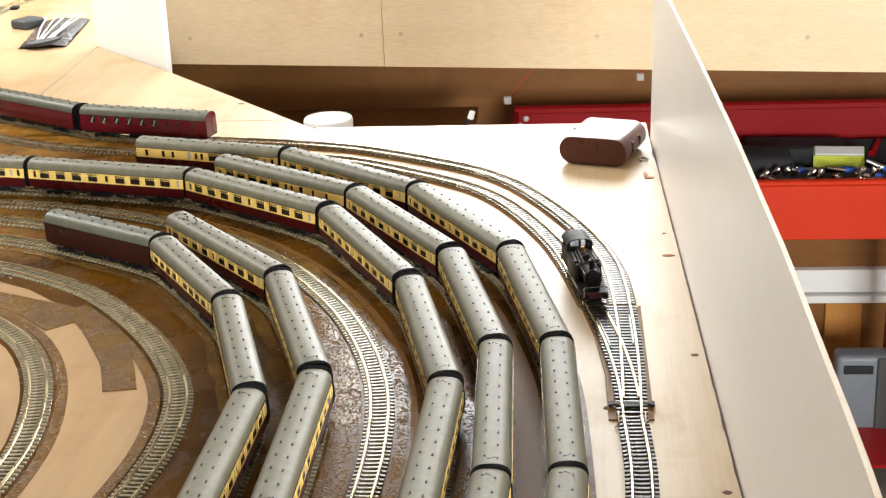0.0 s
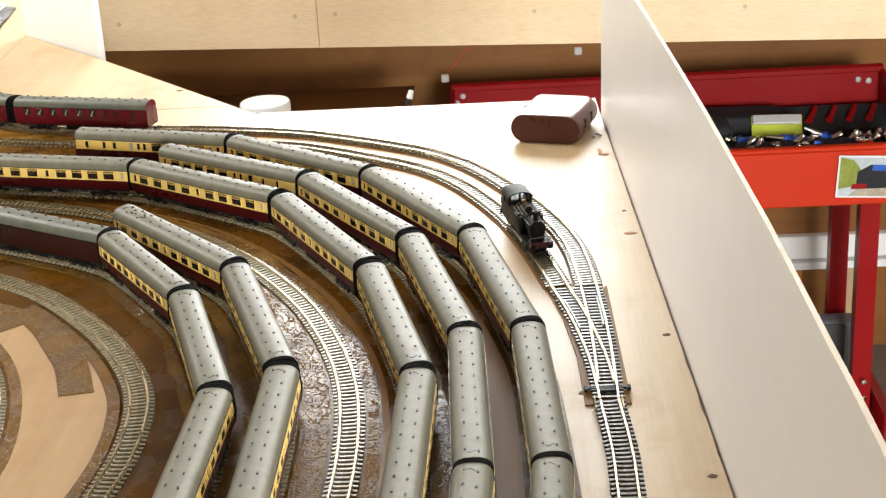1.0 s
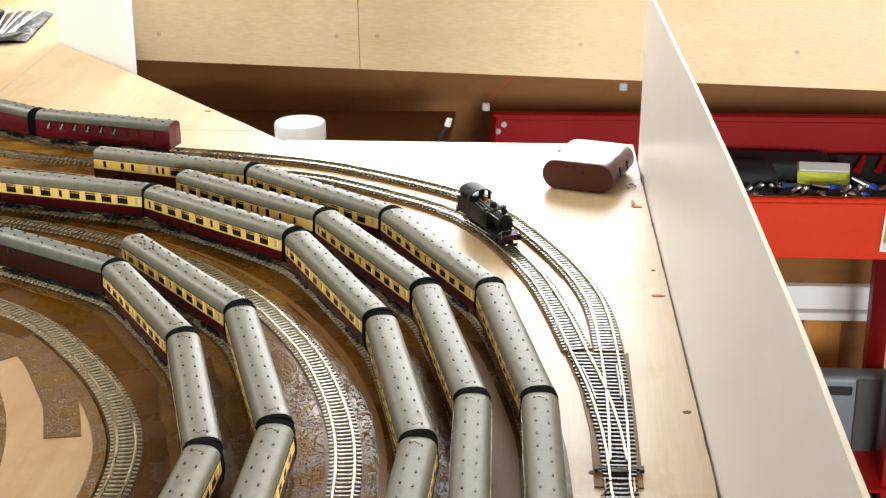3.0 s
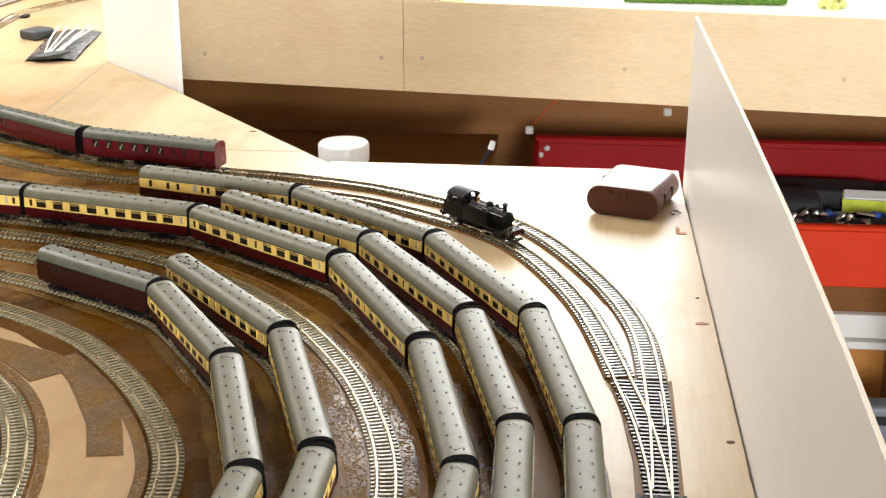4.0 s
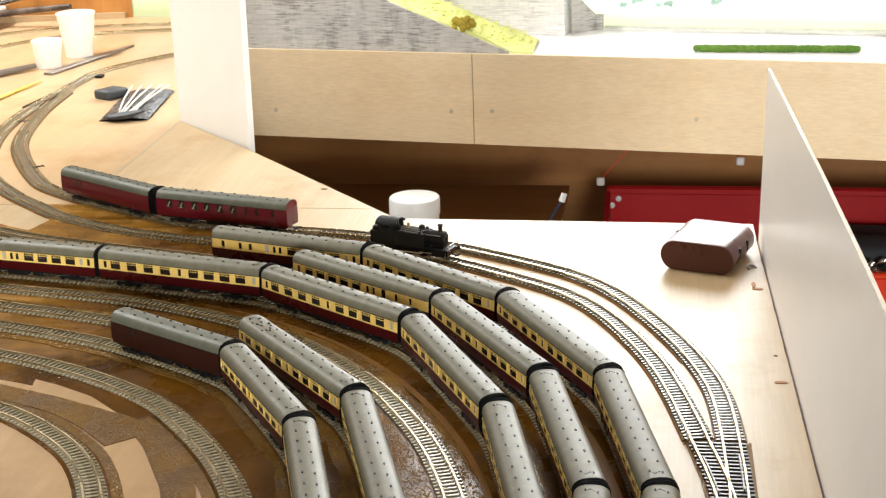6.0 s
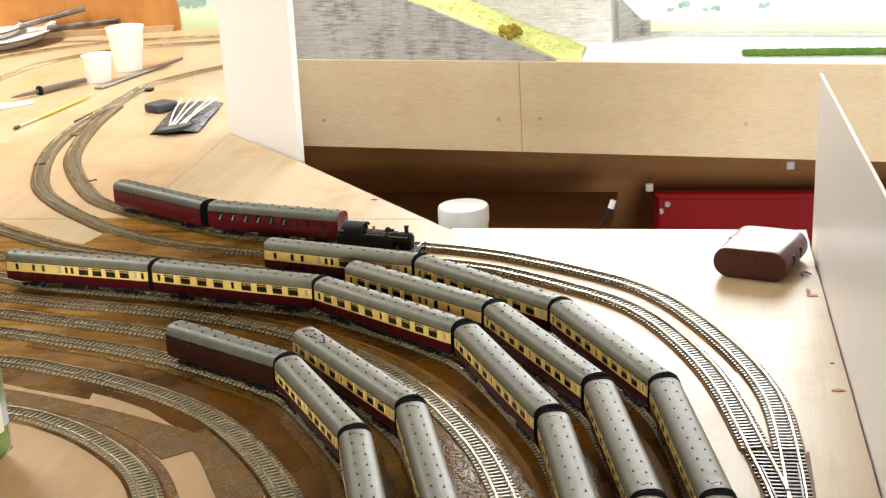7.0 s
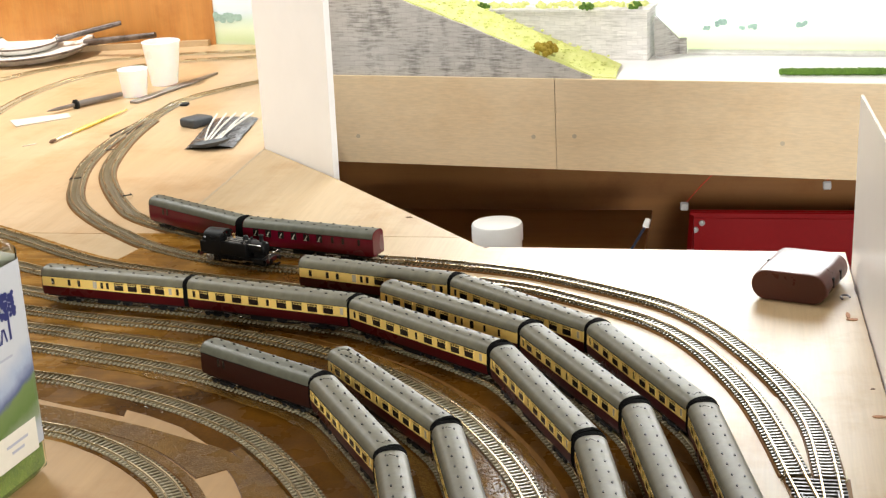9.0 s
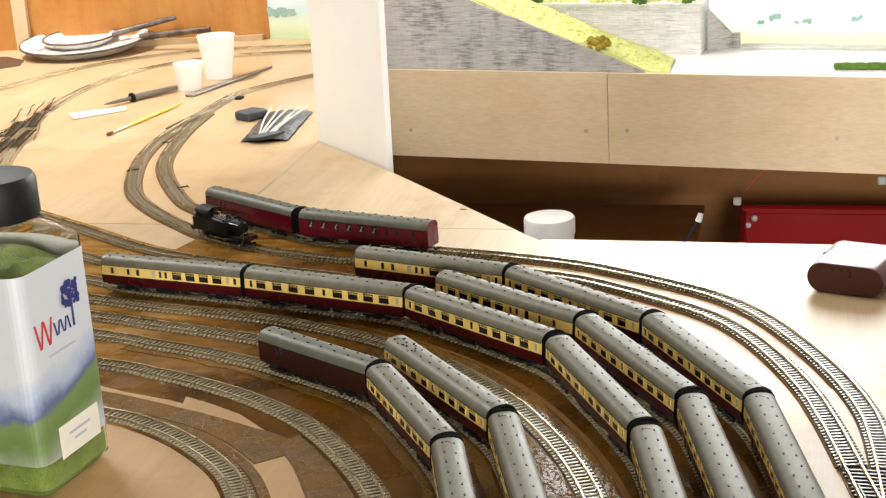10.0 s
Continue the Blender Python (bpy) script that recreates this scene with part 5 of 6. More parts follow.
# ---- bottle of scatter ----
def build_bottle():
    at = pose(-0.755, 1.022, 0, 0, 0, -7)
    b = empty("scatter_bottle", "square clear bottle of green grass fibre", "bottle", at)

    def rounded(h, r, z, n=6):
        out = []
        for cx, cy, a0 in ((1, 1, 0), (-1, 1, 90), (-1, -1, 180), (1, -1, 270)):
            for k in range(n + 1):
                a = radians(a0 + 90 * k / n)
                out.append((cx * (h - r) + r * math.cos(a), cy * (h - r) + r * math.sin(a), z))
        return out

    def stack(levels, cap0=True, cap1=True):
        bm = bmesh.new()
        rings = [[bm.verts.new(v) for v in rounded(*lv)] for lv in levels]
        n = len(rings[0])
        for p_, q_ in zip(rings, rings[1:]):
            for i in range(n):
                bm.faces.new((p_[i], p_[(i + 1) % n], q_[(i + 1) % n], q_[i]))
        if cap0:
            bm.faces.new(rings[0][::-1])
        if cap1:
            bm.faces.new(rings[-1])
        return bm
    H = 0.062
    g = Nodes("clear_pet")
    shell = g.done((0.95, 0.92, 0.78), 0.05, 0.0, Transmission_Weight=1.0, IOR=1.09)
    o = part("shell", stack([(H - 0.008, 0.012, 0.0), (H, 0.016, 0.010), (H, 0.016, 0.256), (H - 0.006, 0.02, 0.268), (0.046, 0.042, 0.282), (0.041, 0.0405, 0.296)]), shell, b, "clear plastic shell", True)
    o.visible_shadow = False
    g = Nodes("grass_fibre")
    co = g.coords()
    col = g.mix(0.6, g.ramp(g.noise(co, 45, 5, 0.7), ((0.35, (0.028, 0.050, 0.004)), (0.65, (0.115, 0.155, 0.014)))), g.ramp(g.noise(co, 600, 3, 0.7), ((0.3, (0.03, 0.05, 0.006)), (0.7, (0.16, 0.20, 0.03)))))
    g.bump(g.noise(co, 420, 4, 0.7), 0.9, 0.002)
    fill = g.done(col, 0.9, 0.0)
    bm = stack([(H - 0.011, 0.012, 0.002), (H - 0.003, 0.014, 0.011), (H - 0.003, 0.014, 0.212), (H - 0.005, 0.014, 0.226), (H - 0.012, 0.02, 0.234), (0.030, 0.024, 0.241), (0.012, 0.010, 0.243)])
    for v in bm.verts:
        if v.co.z > 0.20:
            v.co.z += 0.016 * noise.noise(v.co * 38)
    part("grass_fibre", bm, fill, b, "green static grass fibre", True)
    # wrap-round label with printed hills
    g = Nodes("printed_label")
    tc = g.coords()
    sep = g.n("ShaderNodeSeparateXYZ")
    g.link(tc, sep.inputs[0])
    add = g.n("ShaderNodeMath")
    add.operation = "MULTIPLY_ADD"
    g.link(g.noise(tc, 22, 4), add.inputs[0])
    add.inputs[1].default_value = 0.05
    tilt = g.n("ShaderNodeMath")
    tilt.operation = "MULTIPLY_ADD"
    g.link(sep.outputs[1], tilt.inputs[0])
    tilt.inputs[1].default_value = -0.22
    g.link(sep.outputs[2], tilt.inputs[2])
    g.link(tilt.outputs[0], add.inputs[2])
    mr = g.n("ShaderNodeMapRange")
    mr.inputs["From Min"].default_value, mr.inputs["From Max"].default_value = 0.030, 0.245
    g.link(add.outputs[0], mr.inputs["Value"])
    col = g.ramp(mr.outputs[0], ((0.0, (0.40, 0.41, 0.44)), (0.17, (0.36, 0.37, 0.39)), (0.25, (0.20, 0.23, 0.14)), (0.33, (0.10, 0.155, 0.040)), (0.43, (0.14, 0.19, 0.065)), (0.47, (0.085, 0.10, 0.19)), (0.56, (0.32, 0.36, 0.45)), (0.66, (0.47, 0.475, 0.49))))
    label = g.done(col, 0.42, 0.0)
    part("label", stack([(H + 0.0006, 0.0165, 0.040), (H + 0.0006, 0.0165, 0.246)], False, False), label, b, "white label printed with hills")
    INK = paint("navy_ink", (0.02, 0.025, 0.12), 0.4, 0.05)
    REDINK = paint("red_ink", (0.45, 0.03, 0.04), 0.4, 0.05)
    GREYINK = paint("grey_ink", (0.35, 0.35, 0.40), 0.4, 0.05)
    X = H + 0.0012
    # emblem: a dark tree above slanted bars, on the face towards +x
    bm = bmesh.new()
    rnd = random.Random(2)
    for i in range(60):
        y, z, r = 0.018 + 0.017 * (rnd.random() - 0.5) * 1.6, 0.205 + 0.015 * (rnd.random() - 0.5) * 1.6, 0.0018 + 0.0022 * rnd.random()
        bmesh.ops.create_circle(bm, cap_ends=True, segments=8, radius=r, matrix=Matrix.Translation((X + 0.00002 * i, y, z)) @ Matrix.Rotation(math.pi / 2, 4, "Y"))
    box(bm, X - 0.0002, X, 0.0180, 0.0215, 0.168, 0.198)
    part("emblem", bm, INK, b, "dark blue tree emblem")
    def strokes(y0, z0, w, h, n, slant):
        """A row of slanted ink strokes on the face towards +x."""
        bm = bmesh.new()
        for i in range(n):
            y, d = y0 + w * i / n, slant if i % 2 == 0 else -slant
            t = w / n * 0.42
            vs = [bm.verts.new((X + xx, yy, zz)) for xx in (-0.0002, 0.0) for yy, zz in ((y - d, z0 + h), (y + t - d, z0 + h), (y + t + d, z0), (y + d, z0))]
            for f in ((0, 1, 2, 3), (7, 6, 5, 4), (0, 4, 5, 1), (1, 5, 6, 2), (2, 6, 7, 3), (3, 7, 4, 0)):
                bm.faces.new([vs[k] for k in f])
        return bm
    part("emblem", strokes(-0.045, 0.163, 0.030, 0.028, 4, 0.0032), REDINK, b, "red slanted stroke emblem")
    part("emblem", strokes(-0.014, 0.168, 0.030, 0.015, 5, 0.0018), INK, b, "dark blue slanted stroke emblem")
    part("print_bar", boxed(X - 0.0002, X, -0.030, 0.018, 0.1500, 0.1525), GREYINK, b)
    part("sticker", boxed(X - 0.0004, X + 0.0002, -0.032, 0.040, 0.036, 0.072, 0.0002), IVORY, b, "small white sticker")
    for z, w in ((0.0575, 0.038), (0.049, 0.022)):
        part("print_bar", boxed(X + 0.0003, X + 0.0005, 0.004 - w / 2, 0.004 + w / 2, z, z + 0.003), GREYINK, b)
    # ribbed cap
    bm = bmesh.new()
    ring = []
    for r, z in ((0.0445, 0.290), (0.045, 0.291), (0.045, 0.327), (0.0425, 0.333), (0.033, 0.334)):
        ring.append([bm.verts.new(((r + (0.0006 if i % 2 and z < 0.331 else 0)) * math.cos(2 * math.pi * i / 72), (r + (0.0006 if i % 2 and z < 0.331 else 0)) * math.sin(2 * math.pi * i / 72), z)) for i in range(72)])
    for p_, q_ in zip(ring, ring[1:]):
        for i in range(72):
            bm.faces.new((p_[i], p_[(i + 1) % 72], q_[(i + 1) % 72], q_[i]))
    bm.faces.new(ring[0][::-1])
    bm.faces.new(ring[-1])
    part("cap", bm, BLACK, b, "black ribbed screw cap", True)


build_bottle()


# ---- scenic section across the well ----
def masonry(name, tint, soot_amount=0.6, lo=0.36, hi=0.50):
    g = Nodes(name)
    co = g.coords((1, 1, 1), (math.pi / 2, 0, 0))
    br = g.n("ShaderNodeTexBrick", Scale=1.0)
    br.inputs["Brick Width"].default_value, br.inputs["Row Height"].default_value, br.inputs["Mortar Size"].default_value = 0.026, 0.012, 0.0006
    br.inputs["Color1"].default_value, br.inputs["Color2"].default_value, br.inputs["Mortar"].default_value = (*[c * 0.92 for c in tint], 1), (*[c * 1.05 for c in tint], 1), (*[c * 0.86 for c in tint], 1)
    g.link(co, br.inputs["Vector"])
    soot = g.noise(g.coords((22, 22, 9)), 1.0, 5, 0.65)
    course = g.noise(g.coords((26, 26, 260)), 1.0, 3, 0.6)
    col = g.mix(0.45, br.outputs["Color"], g.ramp(course, ((0.32, (0.62, 0.60, 0.57)), (0.62, (1, 1, 1)))), "MULTIPLY")
    dark = g.mix(0.45, soot, course)
    col = g.mix(soot_amount, col, g.ramp(dark, ((lo, (0.16, 0.15, 0.14)), (hi, (1, 1, 1)))), "MULTIPLY")
    g.bump(g.noise(co, 300, 4), 0.3, 0.0008)
    return g.done(col, 0.8, 0.0)


STONE = masonry("grey_stone_paper", (0.50, 0.475, 0.44))
STONE_PALE = masonry("pale_stone_paper", (0.80, 0.77, 0.75), 0.22)


def grass_material(name, a, b):
    g = Nodes(name)
    co = g.coords()
    col = g.mix(0.5, g.ramp(g.noise(co, 30, 5, 0.7), ((0.35, a), (0.65, b))), g.ramp(g.noise(co, 500, 3, 0.7), ((0.3, a), (0.7, b))))
    g.bump(g.noise(co, 500, 4, 0.7), 0.8, 0.002)
    return g.done(col, 0.9, 0.0)


GRASS = grass_material("straw_green_fibre", (0.60, 0.64, 0.16), (0.84, 0.85, 0.38))
HEDGE = grass_material("foam_hedge", (0.05, 0.13, 0.012), (0.15, 0.27, 0.035))
BUSHM = grass_material("olive_foam", (0.24, 0.17, 0.008), (0.44, 0.32, 0.03))
BALLAST = paint("pale_ballast", (0.62, 0.60, 0.56), 0.85, 0.2, 300)


def fascia_y(x):
    return 3.25 - 0.135 * (x + 0.967)


def clump(bm, center, r, n, rnd, flat=0.7):
    for _ in range(n):
        d = Vector((rnd.gauss(0, 1), rnd.gauss(0, 1), rnd.gauss(0, 1))).normalized() * r * rnd.random() ** 0.4
        d.z = abs(d.z) * flat
        bmesh.ops.create_icosphere(bm, subdivisions=1, radius=r * (0.16 + 0.18 * rnd.random()), matrix=Matrix.Translation(Vector(center) + d) @ Matrix.Rotation(rnd.random() * 3, 4, "X"))


def build_scenery():
    rnd = random.Random(11)
    # wing wall on the front edge, falling away to the right
    def top(x):
        return max(0.004, 0.004 + 0.392 * (-0.314 - x))
    xs = [-1.082 + (1.082 - 0.312) * i / 30 for i in range(31)]
    bm = bmesh.new()
    prev = None
    for x in xs:
        y, z = fascia_y(x) + 0.0135, top(x) + 0.004 * noise.noise(Vector((x * 14, 0, 0)))
        ring = [bm.verts.new(v) for v in ((x, y, -0.002), (x, y, max(0.003, z)), (x, y + 0.010, max(0.003, z)), (x, y + 0.010, -0.002))]
        if prev:
            for i in range(4):
                bm.faces.new((prev[i], prev[(i + 1) % 4], ring[(i + 1) % 4], ring[i]))
        else:
            bm.faces.new(ring)
        prev = ring
    bm.faces.new(prev[::-1])
    thing("wing_wall", bm, STONE, "grey stone paper retaining wall on the front edge", "retaining wall")
    # grassy bank behind it
    bm = bmesh.new()
    rows = []
    for j in range(9):
        row = []
        for i in range(36):
            x = -1.08 + (1.08 - 0.255) * i / 35
            f = j / 8
            y = fascia_y(x) + 0.024 + 0.165 * f
            z = max(-0.001, 0.392 * (-0.314 - x + 0.05 * f) + 0.004 + 0.010 * noise.noise(Vector((x * 18, y * 18, 0))))
            row.append(bm.verts.new((x, y, z + (0.003 if j == 0 else 0.006 * math.sin(f * 3)))))
        rows.append(row)
    for a, b in zip(rows, rows[1:]):
        for i in range(35):
            bm.faces.new((a[i], a[i + 1], b[i + 1], b[i]))
    lo = [[bm.verts.new((v.co.x, v.co.y, -0.002)) for v in r] for r in (rows[0], rows[-1])]
    for hi_, lo_ in ((rows[0], lo[0]), (rows[-1], lo[1])):
        for i in range(35):
            bm.faces.new((hi_[i], lo_[i], lo_[i + 1], hi_[i + 1]))
    for _ in range(620):
        i, j = rnd.randrange(1, 35), rnd.randrange(0, 8)
        c = rows[j][i].co
        bmesh.ops.create_icosphere(bm, subdivisions=1, radius=0.002 + 0.003 * rnd.random(), matrix=Matrix.Translation((c.x + 0.02 * rnd.random(), c.y + 0.008 * rnd.random(), c.z)) @ Matrix.Diagonal((1, 1, 0.7, 1)))
    thing("grass_bank", bm, GRASS, "yellow-green static grass bank above the wall", "grass bank", smooth=True)
    bm = bmesh.new()
    clump(bm, (-0.430, fascia_y(-0.430) + 0.050, 0.056), 0.029, 80, rnd)
    thing("olive_bush", bm, BUSHM, "small olive foam bush on the grass bank", "bush")
    # abutment further back with a grassy top and a side wing
    ab = empty("stone_abutment", "pale stone paper abutment with grass on top", "abutment")
    pts = [(-0.75, 3.475), (-0.196, 3.400), (-0.180, 3.50), (-0.75, 3.56)]
    part("wall", prism(bmesh.new(), pts, -0.002, 0.120), STONE_PALE, ab)
    bm = prism(bmesh.new(), [(-0.76, 3.470), (-0.190, 3.394), (-0.174, 3.505), (-0.76, 3.57)], 0.120, 0.126)
    part("coping", bm, STONE_PALE, ab)
    bm = bmesh.new()
    vs = [bm.verts.new(v) for v in ((-0.180, 3.43, -0.002), (-0.180, 3.43, 0.105), (-0.120, 3.49, 0.030), (-0.120, 3.49, -0.002), (-0.180, 3.455, -0.002), (-0.180, 3.455, 0.105), (-0.120, 3.515, 0.030), (-0.120, 3.515, -0.002))]
    for f in ((0, 1, 2, 3), (4, 7, 6, 5), (1, 5, 6, 2), (3, 2, 6, 7), (0, 3, 7, 4), (0, 4, 5, 1)):
        bm.faces.new([vs[i] for i in f])
    part("side_wing", bm, STONE, ab, "darker sloping side wing")
    part("pier", boxed(-0.121, -0.103, 3.485, 3.515, -0.002, 0.034), STONE, ab)
    bm = bmesh.new()
    for i in range(150):
        x = -0.75 + 0.55 * rnd.random()
        y = 3.475 - 0.135 * (x + 0.75) + 0.012 + 0.075 * rnd.random()
        bmesh.ops.create_icosphere(bm, subdivisions=1, radius=0.005 + 0.006 * rnd.random(), matrix=Matrix.Translation((x, y, 0.127)))
    part("grass_top", bm, GRASS, ab, "tufted grass on the coping")
    bm = bmesh.new()
    for c in ((-0.345, 3.425, 0.128), (-0.225, 3.42, 0.127), (-0.62, 3.46, 0.128)):
        clump(bm, c, 0.018, 26, rnd, 0.8)
    part("shrub", bm, HEDGE, ab, "dark green foam shrubs")
    # foam hedge strip and a loose green offcut
    y0, y1 = 3.196, 3.180
    bm = bmesh.new()
    n = 60
    for i in range(n):
        x = 0.128 + 0.365 * i / (n - 1)
        bmesh.ops.create_icosphere(bm, subdivisions=1, radius=0.0085 + 0.002 * rnd.random(), matrix=Matrix.Translation((x, y0 + (y1 - y0) * i / n + 0.004 * (rnd.random() - 0.5), 0.0065)) @ Matrix.Rotation(rnd.random() * 3, 4, "Y"))
    thing("foam_hedge", bm, HEDGE, "straight bright green foam hedge strip", "hedge")
    bm = bmesh.new()
    clump(bm, (0.60, 3.165, 0.0), 0.032, 70, rnd, 0.9)
    thing("green_mound", bm, GRASS, "loose mound of light green scatter", "scatter")
    # pale track bed at the back
    ln = lambda x: 3.530 - 0.135 * x
    bm = prism(bmesh.new(), [(-0.10, ln(-0.10) - 0.075), (1.9, ln(1.9) - 0.075), (1.9, ln(1.9) - 0.03), (-0.10, ln(-0.10) - 0.03)], -0.0015, 0.004)
    thing("ballast_strip", bm, BALLAST, "pale ballasted strip before the backscene", "track bed", kind="structure")
    # printed backscene: fields, far trees and bright sky
    g = Nodes("printed_backscene")
    co = g.coords()
    sep = g.n("ShaderNodeSeparateXYZ")
    g.link(co, sep.inputs[0])
    add = g.n("ShaderNodeMath")
    add.operation = "MULTIPLY_ADD"
    g.link(g.noise(g.coords((2, 2, 2)), 3.0, 3), add.inputs[0])
    add.inputs[1].default_value = 0.03
    g.link(sep.outputs[2], add.inputs[2])
    mr = g.n("ShaderNodeMapRange")
    mr.inputs["From Min"].default_value, mr.inputs["From Max"].default_value = 0.0, 0.30
    g.link(add.outputs[0], mr.inputs["Value"])
    col = g.ramp(mr.outputs[0], ((0.0, (0.82, 0.82, 0.74)), (0.10, (0.72, 0.80, 0.56)), (0.20, (0.82, 0.87, 0.72)), (0.30, (0.76, 0.85, 0.78)), (0.36, (0.78, 0.84, 0.88)), (0.5, (0.93, 0.95, 0.96)), (1.0, (0.94, 0.95, 0.96))))
    g.done(col, 0.7, 0.0)
    # translucency added so the window lamp behind brightens the paper
    thin = g.n("ShaderNodeBsdfTranslucent")
    g.link(col, thin.inputs["Color"])
    both = g.n("ShaderNodeMixShader", Fac=0.5)
    g.link(g.b.outputs[0], both.inputs[1])
    g.link(thin.outputs[0], both.inputs[2])
    g.link(both.outputs[0], g.t.nodes["Material Output"].inputs["Surface"])
    bm = prism(bmesh.new(), [(-1.62, ln(-1.62)), (1.9, ln(1.9)), (1.9, ln(1.9) + 0.004), (-1.62, ln(-1.62) + 0.004)], -0.002, 0.40)
    bs = thing("backscene", bm, g.m, "bright printed backscene of fields and sky", "backscene", kind="structure")
    TREEINK = paint("printed_tree_ink", (0.36, 0.52, 0.46), 0.7, 0.3, 200)
    for x, z, r in ((-0.02, 0.062, 0.014), (0.035, 0.052, 0.008), (-0.055, 0.050, 0.009), (0.18, 0.060, 0.012), (0.06, 0.054, 0.010), (-1.405, 0.070, 0.020), (-1.435, 0.074, 0.018), (-1.375, 0.072, 0.015)):
        bm = bmesh.new()
        for layer in range(12):
            dx, dz = r * 1.6 * (rnd.random() - 0.5), r * 0.7 * rnd.random()
            bmesh.ops.create_circle(bm, cap_ends=True, segments=8, radius=r * (0.3 + 0.25 * rnd.random()), matrix=Matrix.Translation((x + dx, ln(x + dx) - 0.0015 - 0.00012 * layer, z + dz)) @ Matrix.Rotation(math.pi / 2, 4, "X"))
        part("printed_tree", bm, TREEINK, bs)
    # varnished timber cladding at the back left
    wl = thing("timber_cladding", prism(bmesh.new(), [(-1.445, 3.722), (-1.445, 3.737), (-2.95, 3.52), (-2.95, 3.50), (-2.14, 3.612)], -0.002, 0.46), ORANGE, "orange varnished timber boarding at the back", "cladding", kind="structure")
    part("batten", prism(bmesh.new(), [(-2.175, 3.585), (-2.135, 3.590), (-2.137, 3.608), (-2.177, 3.602)], 0.0, 0.455), PLY_X, wl, "pale upright batten")
    part("bottom_rail", prism(bmesh.new(), [(-1.46, 3.700), (-1.46, 3.718), (-2.10, 3.612), (-2.10, 3.592)], 0.0, 0.016), PLY_FAR, wl)


build_scenery()


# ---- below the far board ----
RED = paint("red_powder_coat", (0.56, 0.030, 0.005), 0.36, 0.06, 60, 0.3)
# the trolley's red darkened by hand for its shaded inner faces and posts
DARKRED = paint("darkened_red", (0.27, 0.005, 0.006), 0.4, 0.1, 60, 0.2)
GREYPLASTIC = paint("grey_blue_plastic", (0.16, 0.18, 0.20), 0.45, 0.08, 60)
DARKPLASTIC = paint("dark_grey_plastic", (0.06, 0.06, 0.058), 0.5, 0.1, 60)
BLUEP = paint("blue_handle", (0.012, 0.020, 0.042), 0.35, 0.1, 80)
BLUEGRIP = paint("blue_dipped_grip", (0.03, 0.11, 0.52), 0.3, 0.1, 80)
DIMWHITE = paint("dim_white_plastic", (0.46, 0.44, 0.42), 0.4, 0.1, 80)
LIME = paint("lime_label", (0.55, 0.62, 0.06), 0.5, 0.05, 80)
CHROME = paint("chrome", (0.75, 0.74, 0.72), 0.12, 0.05, 80, 0.5, 1.0, 0)
DARKFOAM = paint("black_foam", (0.016, 0.016, 0.018), 0.8, 0.3, 200)


